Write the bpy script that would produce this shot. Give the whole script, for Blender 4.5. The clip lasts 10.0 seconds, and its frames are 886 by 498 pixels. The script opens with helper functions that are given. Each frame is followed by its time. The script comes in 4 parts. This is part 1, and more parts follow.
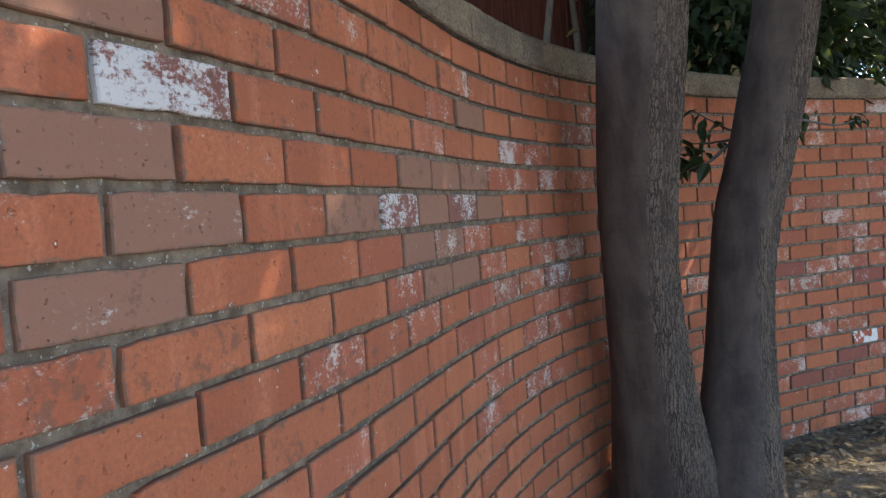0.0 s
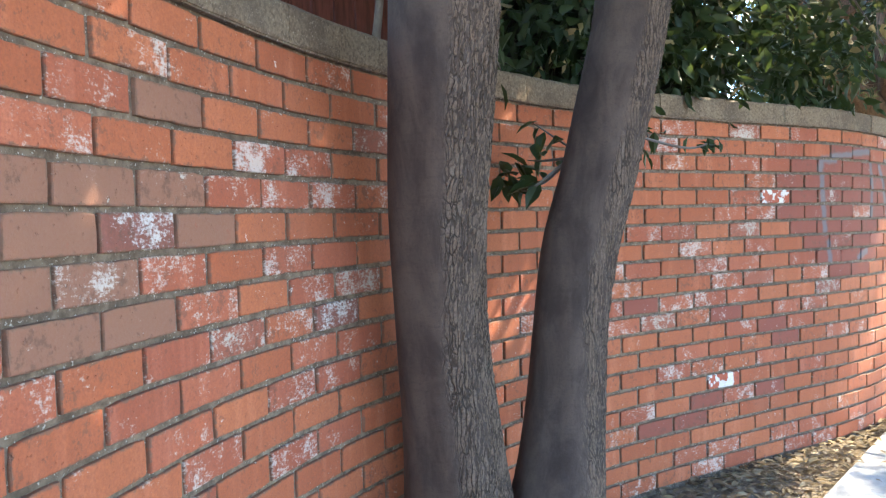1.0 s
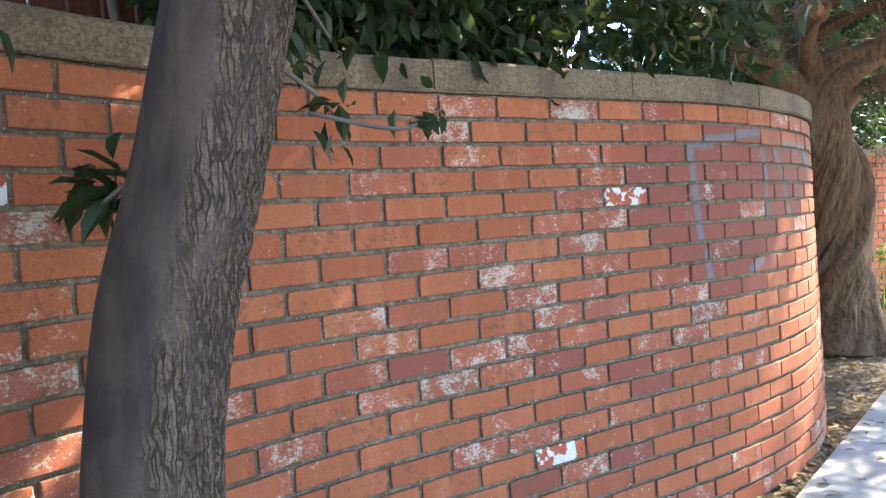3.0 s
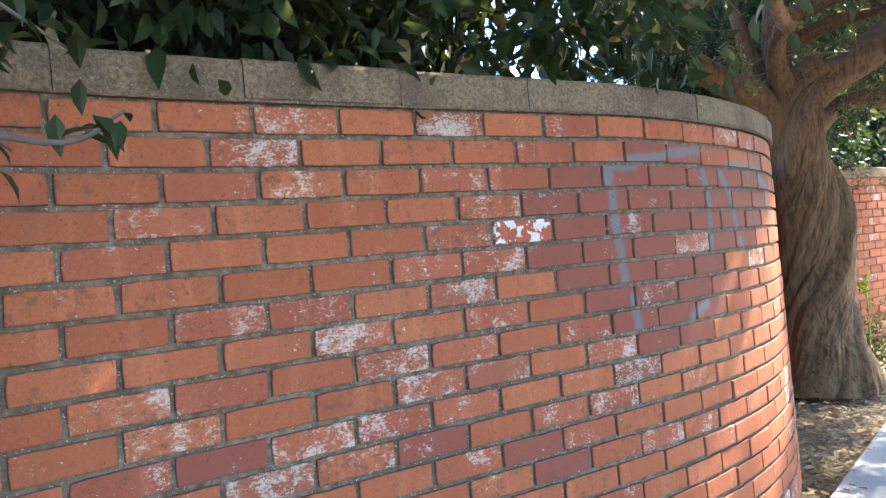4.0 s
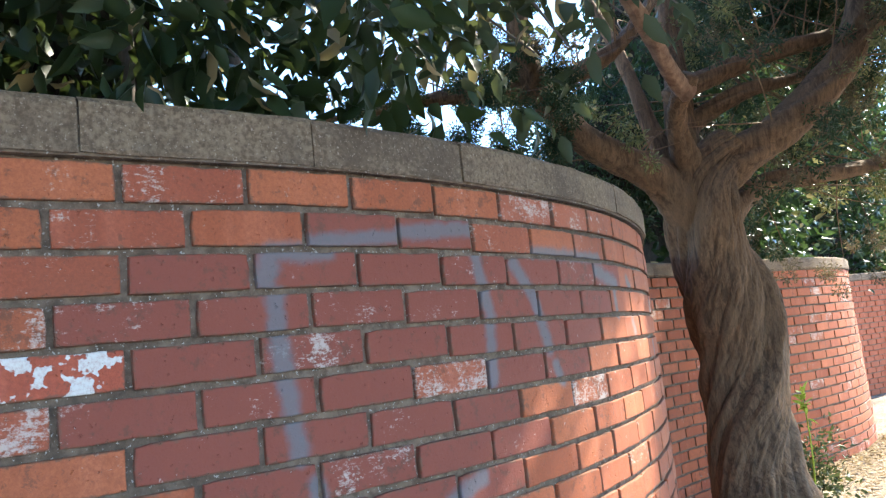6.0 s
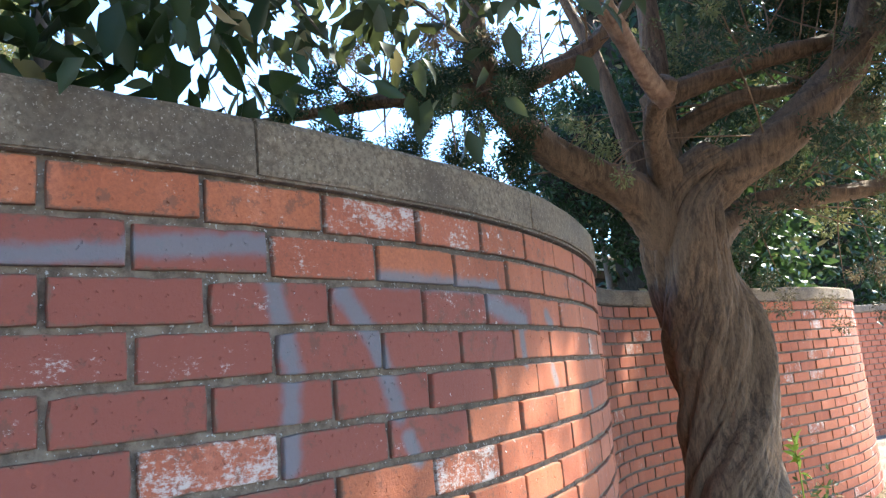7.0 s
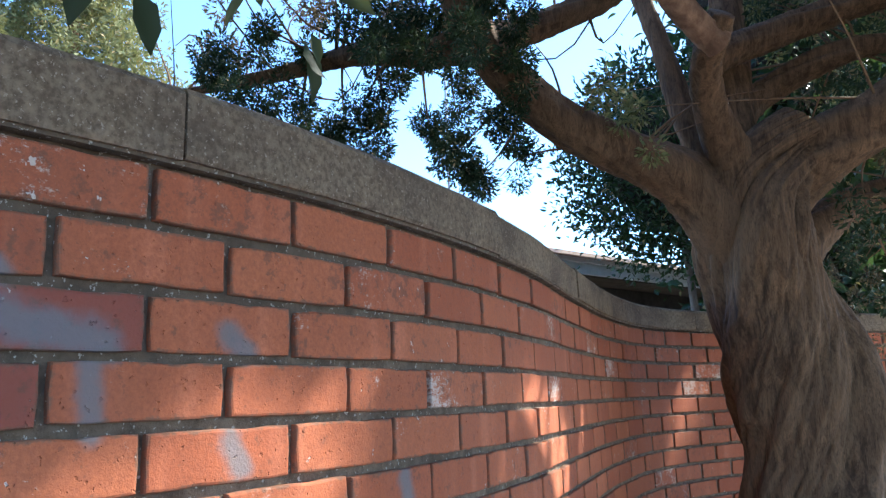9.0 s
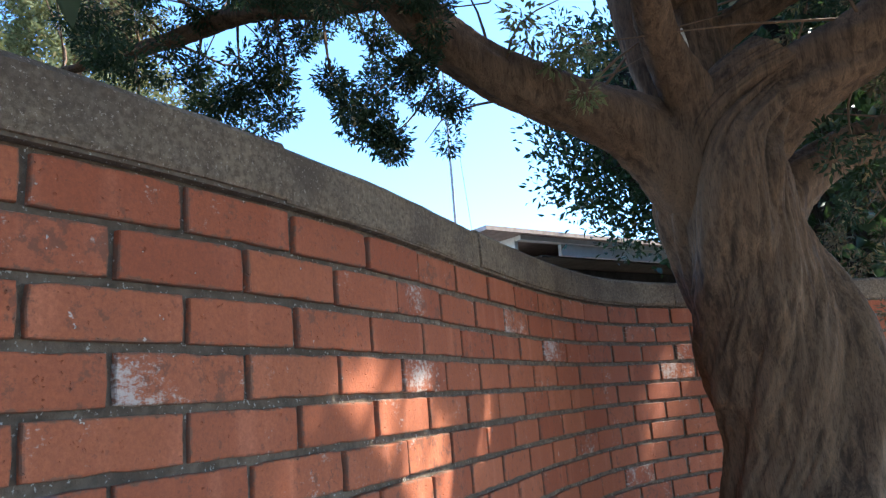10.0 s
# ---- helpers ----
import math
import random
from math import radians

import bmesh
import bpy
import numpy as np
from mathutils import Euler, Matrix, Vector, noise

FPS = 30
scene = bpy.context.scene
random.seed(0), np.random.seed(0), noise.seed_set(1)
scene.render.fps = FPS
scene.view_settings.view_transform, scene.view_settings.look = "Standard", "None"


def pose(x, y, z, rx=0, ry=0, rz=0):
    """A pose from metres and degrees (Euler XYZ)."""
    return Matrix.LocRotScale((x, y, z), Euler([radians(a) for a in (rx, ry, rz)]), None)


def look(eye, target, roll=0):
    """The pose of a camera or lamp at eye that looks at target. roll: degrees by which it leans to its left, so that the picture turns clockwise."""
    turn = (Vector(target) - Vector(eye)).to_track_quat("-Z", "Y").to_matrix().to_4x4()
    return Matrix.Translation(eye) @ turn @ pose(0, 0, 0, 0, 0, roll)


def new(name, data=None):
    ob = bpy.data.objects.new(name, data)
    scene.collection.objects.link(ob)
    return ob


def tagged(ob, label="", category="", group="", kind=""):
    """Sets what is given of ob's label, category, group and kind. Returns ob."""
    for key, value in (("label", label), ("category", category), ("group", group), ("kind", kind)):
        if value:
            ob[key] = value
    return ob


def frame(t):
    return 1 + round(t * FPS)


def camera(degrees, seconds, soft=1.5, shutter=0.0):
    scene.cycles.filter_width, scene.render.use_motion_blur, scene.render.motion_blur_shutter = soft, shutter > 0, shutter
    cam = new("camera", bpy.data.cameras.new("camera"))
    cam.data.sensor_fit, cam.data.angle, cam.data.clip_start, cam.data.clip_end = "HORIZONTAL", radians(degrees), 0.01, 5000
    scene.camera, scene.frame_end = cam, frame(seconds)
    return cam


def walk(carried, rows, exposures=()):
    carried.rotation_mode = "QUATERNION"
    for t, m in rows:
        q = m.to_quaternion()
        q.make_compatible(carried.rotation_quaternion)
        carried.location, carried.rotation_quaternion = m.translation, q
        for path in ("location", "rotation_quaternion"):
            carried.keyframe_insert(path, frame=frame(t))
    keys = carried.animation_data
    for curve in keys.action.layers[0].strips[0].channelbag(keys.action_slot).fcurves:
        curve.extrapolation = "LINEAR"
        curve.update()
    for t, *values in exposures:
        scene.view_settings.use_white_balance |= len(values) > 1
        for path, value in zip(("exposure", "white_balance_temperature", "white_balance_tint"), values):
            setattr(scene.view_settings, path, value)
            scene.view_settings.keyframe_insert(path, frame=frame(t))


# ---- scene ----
cam = camera(60.1, 10.0, soft=1.3)
PATH = [
    (0, (0.315, -0.191, 1.08), (0.168, 1.802, 0.995), -4.1),
    (0.5, (0.477, 0.064, 1.083), (0.385, 2.061, 1.01), -3.0),
    (1, (0.651, 0.291, 1.102), (0.748, 2.288, 1.025), -1.5),
    (1.5, (0.832, 0.546, 1.104), (0.945, 2.543, 1.059), -1.9),
    (2, (1.053, 0.82, 1.094), (1.218, 2.813, 1.05), -2.5),
    (2.5, (1.258, 0.99, 1.098), (1.449, 2.98, 1.036), -3.4),
    (2.7, (1.344, 1.044, 1.103), (1.522, 3.035, 1.037), -3.8),
    (3.8, (1.808, 1.534, 1.117), (1.983, 3.526, 1.126), -5.1),
    (4, (1.895, 1.621, 1.116), (2.074, 3.613, 1.138), -5.3),
    (4.5, (2.099, 1.842, 1.113), (2.303, 3.832, 1.148), -5.8),
    (5, (2.29, 2.053, 1.124), (2.507, 4.04, 1.192), -6.3),
    (5.5, (2.496, 2.249, 1.147), (2.744, 4.223, 1.356), -6.5),
    (6, (2.693, 2.473, 1.14), (2.966, 4.436, 1.405), -6.3),
    (6.2, (2.768, 2.564, 1.14), (3.037, 4.527, 1.411), -6.3),
    (7.3, (3.19, 3.028, 1.188), (3.43, 4.983, 1.537), -4.6),
    (7.5, (3.267, 3.099, 1.183), (3.476, 5.053, 1.55), -4.8),
    (8, (3.457, 3.314, 1.188), (3.559, 5.274, 1.574), -4.3),
    (8.5, (3.629, 3.533, 1.196), (3.6, 5.493, 1.593), -3.1),
    (9, (3.812, 3.74, 1.203), (3.691, 5.697, 1.596), -2.2),
    (9.5, (3.981, 3.942, 1.207), (3.764, 5.885, 1.627), -2.0),
    (10, (4.171, 4.149, 1.169), (3.946, 6.096, 1.566), -4.7),
]
walk(cam, [(t, look(eye, target, roll)) for t, eye, target, roll in PATH],
     exposures=[(0.0, 2.05, 6250, 8.5), (0.5, 3.0, 6150, 7.5), (1.0, 3.0, 6100, 7.5), (2.0, 2.85, 6100, 7.5), (2.5, 2.85, 6100, 7.5), (4.0, 2.75, 6050, 8), (4.5, 2.65, 6000, 8),
                (5.0, 2.5, 5900, 8), (5.5, 2.6, 5800, 8), (6.0, 2.5, 5750, 8), (7.5, 2.5, 5350, 7.5), (8.5, 2.35, 5300, 7.5), (9.5, 1.75, 5250, 7), (10.0, 1.8, 5250, 7)])

# ---- world and sun ----
SUN_AZ, SUN_EL = 28.0, 42.0          # azimuth from +x towards +y
world = bpy.data.worlds.new("world")
scene.world = world
world.use_nodes = True
wn = world.node_tree
sky = wn.nodes.new("ShaderNodeTexSky")
sky.sky_type, sky.sun_disc = "NISHITA", False
sky.sun_elevation, sky.sun_rotation = radians(SUN_EL), radians(90 - SUN_AZ)
sky.air_density, sky.dust_density, sky.ozone_density = 1.1, .15, 4.0
wn.nodes["Background"].inputs[1].default_value = 0.15
wn.links.new(sky.outputs[0], wn.nodes["Background"].inputs[0])
sun = new("sun", bpy.data.lights.new("sun", "SUN"))
sun.data.energy, sun.data.angle, sun.data.color = 5.0, radians(0.53), (1.0, 0.86, 0.62)
SUN_DIR = Vector((math.cos(radians(SUN_AZ)) * math.cos(radians(SUN_EL)), math.sin(radians(SUN_AZ)) * math.cos(radians(SUN_EL)), math.sin(radians(SUN_EL))))
sun.matrix_world = look(SUN_DIR * 30, (0, 0, 0))

# ---- line of the serpentine wall ----
COURSE, PITCH, TOP, COURSES, JOINT = .07, .2, 1.48, 21, 4.392
BACK, STEP = 2.4, .01
BENDS = [0.202, 0.3, 0.305, 0.253, 0.113, -0.26, -0.434, -0.238, -0.429, -0.088, 0.008, 0.38, 0.415, 0.324, 0.254, -0.046, -0.236, -0.762, -0.531, 0.092, 0.185, 0.312, 0.386, 0.318, 0.091, -0.183, -0.367, -0.385, -0.32, -0.104, 0.097, 0.281, 0.365, 0.266, -0.002, -0.28, -0.45, -0.365, -0.102, 0.15]


def wall_line():
    """The face of the wall in plan: arcs of 0.6 m with the curvatures of BENDS."""
    x, y, a, out = -1.3418, -1.2328, 0.6440, []
    for bend in BENDS:
        for i in range(60):
            out.append((x, y, a))
            x, y = x + math.cos(a + bend * STEP / 2) * STEP, y + math.sin(a + bend * STEP / 2) * STEP
            a += bend * STEP
    return out


LINE = wall_line()
LENGTH = len(LINE) * STEP - BACK


def fall(s):
    """The courses sink a little towards the far bays."""
    return .010 * min(1.0, max(0.0, (s - 4.3) / .6))


def face(s, out=0.0, z=0.0):
    """A point s metres along the wall, out metres before its face."""
    f = min(max((s + BACK) / STEP, 0), len(LINE) - 1.001)
    i = int(f)
    x, y, a = LINE[i]
    f -= i
    x, y = x + math.cos(a) * f * STEP, y + math.sin(a) * f * STEP
    return Vector((x + math.sin(a) * out, y - math.cos(a) * out, z - fall(s) if z > 0 else z)), a


# ---- material helpers ----
class Nodes:
    def __init__(self, name):
        self.m = bpy.data.materials.new(name)
        self.m.use_nodes = True
        self.t = self.m.node_tree
        self.b = self.t.nodes["Principled BSDF"]
        self.geo = self.t.nodes.new("ShaderNodeNewGeometry")

    def link(self, a, b):
        self.t.links.new(a, b)

    def put(self, sock, v):
        if isinstance(v, (int, float)):
            sock.default_value = v
        elif isinstance(v, tuple):
            sock.default_value = (*v, 1) if len(v) == 3 and sock.type == "RGBA" else v
        else:
            self.link(v, sock)

    def math(self, op, a, b=0.5, c=0.5, clamp=False):
        n = self.t.nodes.new("ShaderNodeMath")
        n.operation, n.use_clamp = op, clamp
        for i, v in enumerate((a, b, c)):
            self.put(n.inputs[i], v)
        return n.outputs[0]

    def vec(self, op, a, b=(0, 0, 0), scale=None):
        n = self.t.nodes.new("ShaderNodeVectorMath")
        n.operation = op
        self.put(n.inputs[0], a)
        self.put(n.inputs[1], b)
        if scale is not None:
            self.put(n.inputs[3], scale)
        return n.outputs["Value"] if op in ("DOT_PRODUCT", "LENGTH", "DISTANCE") else n.outputs[0]

    def noise(self, scale, detail=4, rough=0.55, stretch=None, distort=0.0, at=None):
        n = self.t.nodes.new("ShaderNodeTexNoise")
        n.inputs["Scale"].default_value, n.inputs["Detail"].default_value = scale, detail
        n.inputs["Roughness"].default_value, n.inputs["Distortion"].default_value = rough, distort
        p = at or self.geo.outputs["Position"]
        if stretch:
            p = self.vec("MULTIPLY", p, stretch)
        self.link(p, n.inputs["Vector"])
        return n.outputs[0]

    def voronoi(self, scale, feature="F1", stretch=None):
        n = self.t.nodes.new("ShaderNodeTexVoronoi")
        n.feature = feature
        n.inputs["Scale"].default_value = scale
        p = self.geo.outputs["Position"]
        if stretch:
            p = self.vec("MULTIPLY", p, stretch)
        self.link(p, n.inputs["Vector"])
        return n.outputs[0]

    def range(self, v, a, b, c=0.0, d=1.0):
        n = self.t.nodes.new("ShaderNodeMapRange")
        n.interpolation_type = "SMOOTHSTEP"
        self.put(n.inputs[0], v)
        for i, x in enumerate((a, b, c, d)):
            self.put(n.inputs[i + 1], x)
        return n.outputs[0]

    def mix(self, f, a, b, blend="MIX"):
        n = self.t.nodes.new("ShaderNodeMix")
        n.data_type, n.blend_type = "RGBA", blend
        self.put(n.inputs[0], f)
        self.put(n.inputs[6], a)
        self.put(n.inputs[7], b)
        return n.outputs[2]

    def bump(self, h, strength=0.4, dist=0.004, normal=None):
        n = self.t.nodes.new("ShaderNodeBump")
        n.inputs["Strength"].default_value, n.inputs["Distance"].default_value = strength, dist
        self.link(h, n.inputs["Height"])
        if normal:
            self.link(normal, n.inputs["Normal"])
        return n.outputs[0]

    def done(self, color, rough=0.8, normal=None, spec=0.3):
        self.put(self.b.inputs["Base Color"], color)
        self.put(self.b.inputs["Roughness"], rough)
        self.b.inputs["Specular IOR Level"].default_value = spec
        if normal:
            self.link(normal, self.b.inputs["Normal"])
        return self.m

    def rand(self):
        return self.t.nodes.new("ShaderNodeObjectInfo").outputs["Random"]


# strokes of grey-blue spray paint on the convex bay: along the wall and height, from and to, half width
SPRAY = [(4.20, 1.285, 4.215, 1.33, .020), (4.215, 1.333, 4.32, 1.335, .018), (4.216, 1.26, 4.218, 1.16, .018), (4.218, 1.16, 4.24, 1.0, .018),
         (4.262, .95, 4.273, .86, .017), (4.29, 1.352, 4.47, 1.365, .014), (4.48, 1.374, 4.665, 1.387, .016), (4.675, 1.325, 4.70, 1.21, .017),
         (4.70, 1.21, 4.69, 1.08, .016), (4.80, 1.32, 4.86, 1.25, .019), (4.86, 1.25, 4.90, 1.135, .019), (4.88, 1.349, 5.23, 1.345, .016),
         (5.195, 1.315, 5.33, 1.283, .021), (5.32, 1.26, 5.325, 1.2, .014), (4.54, .87, 4.63, .9, .017), (5.48, 1.30, 5.505, 1.28, .016),
         (5.485, 1.18, 5.50, 1.15, .016), (5.80, 1.11, 5.81, 1.08, .016), (4.92, 1.09, 4.935, 1.06, .016)]


def spray_mask(k):
    p, best = k.geo.outputs["Position"], None
    for s0, z0, s1, z1, w in SPRAY:
        a, b = face(s0, 0, z0)[0], face(s1, 0, z1)[0]
        d = b - a
        rel = k.vec("SUBTRACT", p, tuple(a))
        f = k.math("DIVIDE", k.vec("DOT_PRODUCT", rel, tuple(d)), d.length_squared, clamp=True)
        foot = k.vec("SCALE", tuple(d), scale=f)
        dist = k.math("DIVIDE", k.vec("DISTANCE", rel, foot), w)
        best = dist if best is None else k.math("MINIMUM", best, dist)
    soft = k.math("ADD", best, k.math("MULTIPLY", k.noise(40, 3), 1.2))
    return k.range(soft, 1.0, 2.1, 0.8, 0.0)


def brick_material(name, dark, light, lime, lime_color=(.56, .48, .42), chalk=0.0, spray=False, paint=None, worn_shaded=True):
    """Fired clay: tone by brick, mottling, lime bloom (share 0 to 1), flaky white wash (chalk), spray paint."""
    k = Nodes(name)
    r = k.rand()
    r2 = k.math("FRACT", k.math("MULTIPLY", r, 37.7))
    own = k.vec("ADD", k.geo.outputs["Position"], k.vec("SCALE", (3.1, 1.7, 5.3), scale=r))
    tone = k.math("ADD", k.math("MULTIPLY", r, 0.75), k.math("MULTIPLY", k.noise(7, 3, at=own), 0.35), clamp=True)
    color = k.mix(tone, dark, light)
    # vertical paler runs and fine mottling
    run = k.range(k.noise(1, 3, at=k.vec("MULTIPLY", own, (17, 17, 1.6))), .5, .76, 0, .3)
    color = k.mix(run, color, tuple(min(1, c * 1.5 + .05) for c in light))
    fine = k.noise(170, 4, .7)
    color = k.mix(k.range(fine, .3, .75, .45, 0), color, tuple(c * .45 for c in dark))
    color = k.mix(k.range(k.noise(85, 4, .65), .60, .68, 0, .5), color, (.13, .055, .038))
    big = k.noise(2.2, 3)
    color = k.mix(k.range(big, .52, .78, 0, .35), color, (.21, .085, .052))
    if paint:
        color = k.mix(k.range(k.noise(30, 5, at=own), .22, .34, .25, .97), color, paint)
    if worn_shaded:
        # mortar smears, chipped arrises and the shade of rounded edges, painted as a dark rim
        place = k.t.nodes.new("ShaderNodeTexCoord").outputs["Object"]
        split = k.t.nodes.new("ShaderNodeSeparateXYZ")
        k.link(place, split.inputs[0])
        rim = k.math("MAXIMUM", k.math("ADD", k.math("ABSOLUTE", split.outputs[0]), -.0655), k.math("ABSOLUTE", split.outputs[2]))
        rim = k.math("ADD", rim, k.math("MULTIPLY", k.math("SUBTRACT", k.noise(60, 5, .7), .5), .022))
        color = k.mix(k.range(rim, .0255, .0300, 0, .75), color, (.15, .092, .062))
    grime = k.math("ADD", k.noise(38, 6, .75, at=own), k.math("MULTIPLY", r2, .12))
    color = k.mix(k.range(grime, .62, .72, 0, .6), color, (.12, .062, .042))
    # lime bloom
    amount = k.range(r2, 1 - min(lime, 1), 1.0, max(0.0, lime - 1), .13)
    bloom_n = k.math("ADD", k.math("MULTIPLY", k.math("ADD", k.noise(24, 5, .7, at=own), k.noise(1, 6, .75, at=k.vec("MULTIPLY", own, (70, 70, 190)))), .5), k.math("MULTIPLY", k.noise(7, 2, at=own), .45))
    bloom = k.range(k.math("ADD", bloom_n, k.math("ADD", amount, k.math("MULTIPLY", k.math("SUBTRACT", k.noise(150, 3, .7), .5), .34))), .85, .98, 0, .74)
    color = k.mix(bloom, color, lime_color)
    flecks = k.range(k.math("ADD", k.noise(60, 3, .6), k.math("MULTIPLY", big, .3)), .87, .90, 0, .7)
    color = k.mix(flecks, color, (.62, .55, .5))
    if chalk:
        flaky = k.range(k.math("ADD", k.noise(26, 3, .55, at=own), k.math("MULTIPLY", k.noise(70, 2, at=own), .25)), .74 - .24 * chalk, .77 - .24 * chalk)
        color = k.mix(k.math("MULTIPLY", flaky, k.range(fine, .25, .6, .55, .95)), color, (.66, .64, .60))
    if spray:
        color = k.mix(spray_mask(k), color, (.155, .155, .165))
    pits = k.range(k.noise(120, 2), .66, .74)
    h = k.math("ADD", k.math("MULTIPLY", k.noise(260, 3, .7), .5), k.math("MULTIPLY", pits, -1.2))
    h = k.math("ADD", h, k.math("MULTIPLY", k.noise(34, 5, .6), .7))
    return k.done(color, k.range(fine, .3, .7, .66, .9), k.bump(h, .85, .0021), .2)


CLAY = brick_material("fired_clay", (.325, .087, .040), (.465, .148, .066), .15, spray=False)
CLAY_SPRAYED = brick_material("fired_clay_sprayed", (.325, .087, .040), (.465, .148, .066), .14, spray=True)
CLAY_FAR = brick_material("fired_clay_far", (.325, .087, .040), (.465, .148, .066), .26, worn_shaded=False)
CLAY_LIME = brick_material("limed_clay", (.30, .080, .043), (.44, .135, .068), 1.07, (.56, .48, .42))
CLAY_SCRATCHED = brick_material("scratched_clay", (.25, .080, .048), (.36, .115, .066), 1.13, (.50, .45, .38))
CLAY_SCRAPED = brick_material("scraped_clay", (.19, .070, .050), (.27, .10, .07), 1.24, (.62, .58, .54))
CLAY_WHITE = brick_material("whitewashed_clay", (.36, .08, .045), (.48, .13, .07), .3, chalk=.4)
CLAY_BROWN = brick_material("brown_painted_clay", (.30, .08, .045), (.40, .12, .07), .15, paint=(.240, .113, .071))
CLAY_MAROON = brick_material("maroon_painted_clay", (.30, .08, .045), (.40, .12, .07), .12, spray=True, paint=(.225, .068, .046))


def rough_material(name, low, high, scale, speck=None, rough=.9, bump=.5, dist=.004, stretch=None, big=None):
    k = Nodes(name)
    n = k.noise(scale, 7, .65, stretch)
    color = k.mix(k.range(n, .3, .7), low, high)
    if big:
        color = k.mix(k.range(k.noise(big[0], 4), .42, .68, 0, big[1]), color, big[2])
    if speck:
        v = k.noise(speck[0], 3, .6)
        color = k.mix(k.range(v, speck[1], speck[1] + .05, 0, .8), color, speck[2])
    h = k.math("ADD", n, k.math("MULTIPLY", k.noise(scale * 6, 4, .7), .5))
    return k.done(color, rough, k.bump(h, bump, dist), .25)


MORTAR = rough_material("mortar", (.085, .058, .040), (.235, .170, .118), 38, (160, .62, (.42, .39, .35)), bump=.9, dist=.004, big=(1.3, .65, (.072, .056, .042)))
CONCRETE = rough_material("cast_concrete", (.110, .076, .048), (.265, .19, .124), 110, (230, .62, (.38, .30, .23)), bump=.9, dist=.003, big=(6, .75, (.088, .062, .044)))
PAVING = rough_material("concrete_paving", (.42, .41, .39), (.56, .54, .51), 14, (120, .62, (.25, .24, .22)), bump=.3, dist=.002, big=(1.2, .4, (.28, .27, .25)))
DIRT = rough_material("dry_earth", (.13, .10, .07), (.34, .27, .20), 24, (55, .58, (.45, .37, .26)), bump=1.0, dist=.02, big=(2.5, .5, (.10, .075, .05)))
BOARD = rough_material("stained_board", (.055, .016, .012), (.11, .032, .022), 9, stretch=(6, 6, .6), bump=.3, dist=.003)
ROOFING = rough_material("roof_shingle", (.42, .33, .29), (.58, .47, .42), 20, bump=.3)
WHITE_PAINT = rough_material("white_paint", (.72, .72, .70), (.82, .82, .80), 12, bump=.1, rough=.5)
# house wall and soffit: the shade below the eaves put into a dark colour
EAVE_SHADE = rough_material("eave_shade", (.05, .045, .04), (.09, .08, .07), 8, bump=.2)
STEEL = rough_material("galvanised_steel", (.25, .26, .27), (.38, .39, .40), 30, bump=.05, rough=.45)
# near-black brown that paints the shade deep inside shrub, laurel and hedge
CORE_SHADE = rough_material("core_shade", (.012, .011, .008), (.045, .036, .026), 22, stretch=(3, 3, 1), bump=.8, dist=.02)
PEELED = rough_material("peeled_wood", (.15, .085, .055), (.30, .185, .12), 22, bump=.8, dist=.008, big=(9, .6, (.12, .066, .042)))
PALE_WOOD = rough_material("splintered_wood", (.5, .42, .32), (.7, .62, .5), 60, bump=.3, stretch=(1, 1, .2))


def bark_material(name, low, high, crack_shade, scale, stretch, warm):
    k = Nodes(name)
    n = k.noise(scale, 8, .68, stretch, .6)
    fine = k.noise(scale * 7, 5, .7, stretch)
    color = k.mix(k.range(n, .32, .68), low, high)
    color = k.mix(k.range(k.noise(3.2, 4), .45, .7, 0, .65), color, warm)
    color = k.mix(k.range(fine, .3, .55, .55, 0), color, crack_shade)
    # crease shade and ridge light put into the colour, following the surface shape
    color = k.mix(k.range(k.geo.outputs["Pointiness"], .43, .495, .6, 0), color, crack_shade)
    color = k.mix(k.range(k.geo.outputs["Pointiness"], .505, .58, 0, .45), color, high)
    h = k.math("ADD", k.math("MULTIPLY", n, 1.3), k.math("MULTIPLY", fine, .6))
    return k.done(color, .88, k.bump(h, .55, .005), .25)


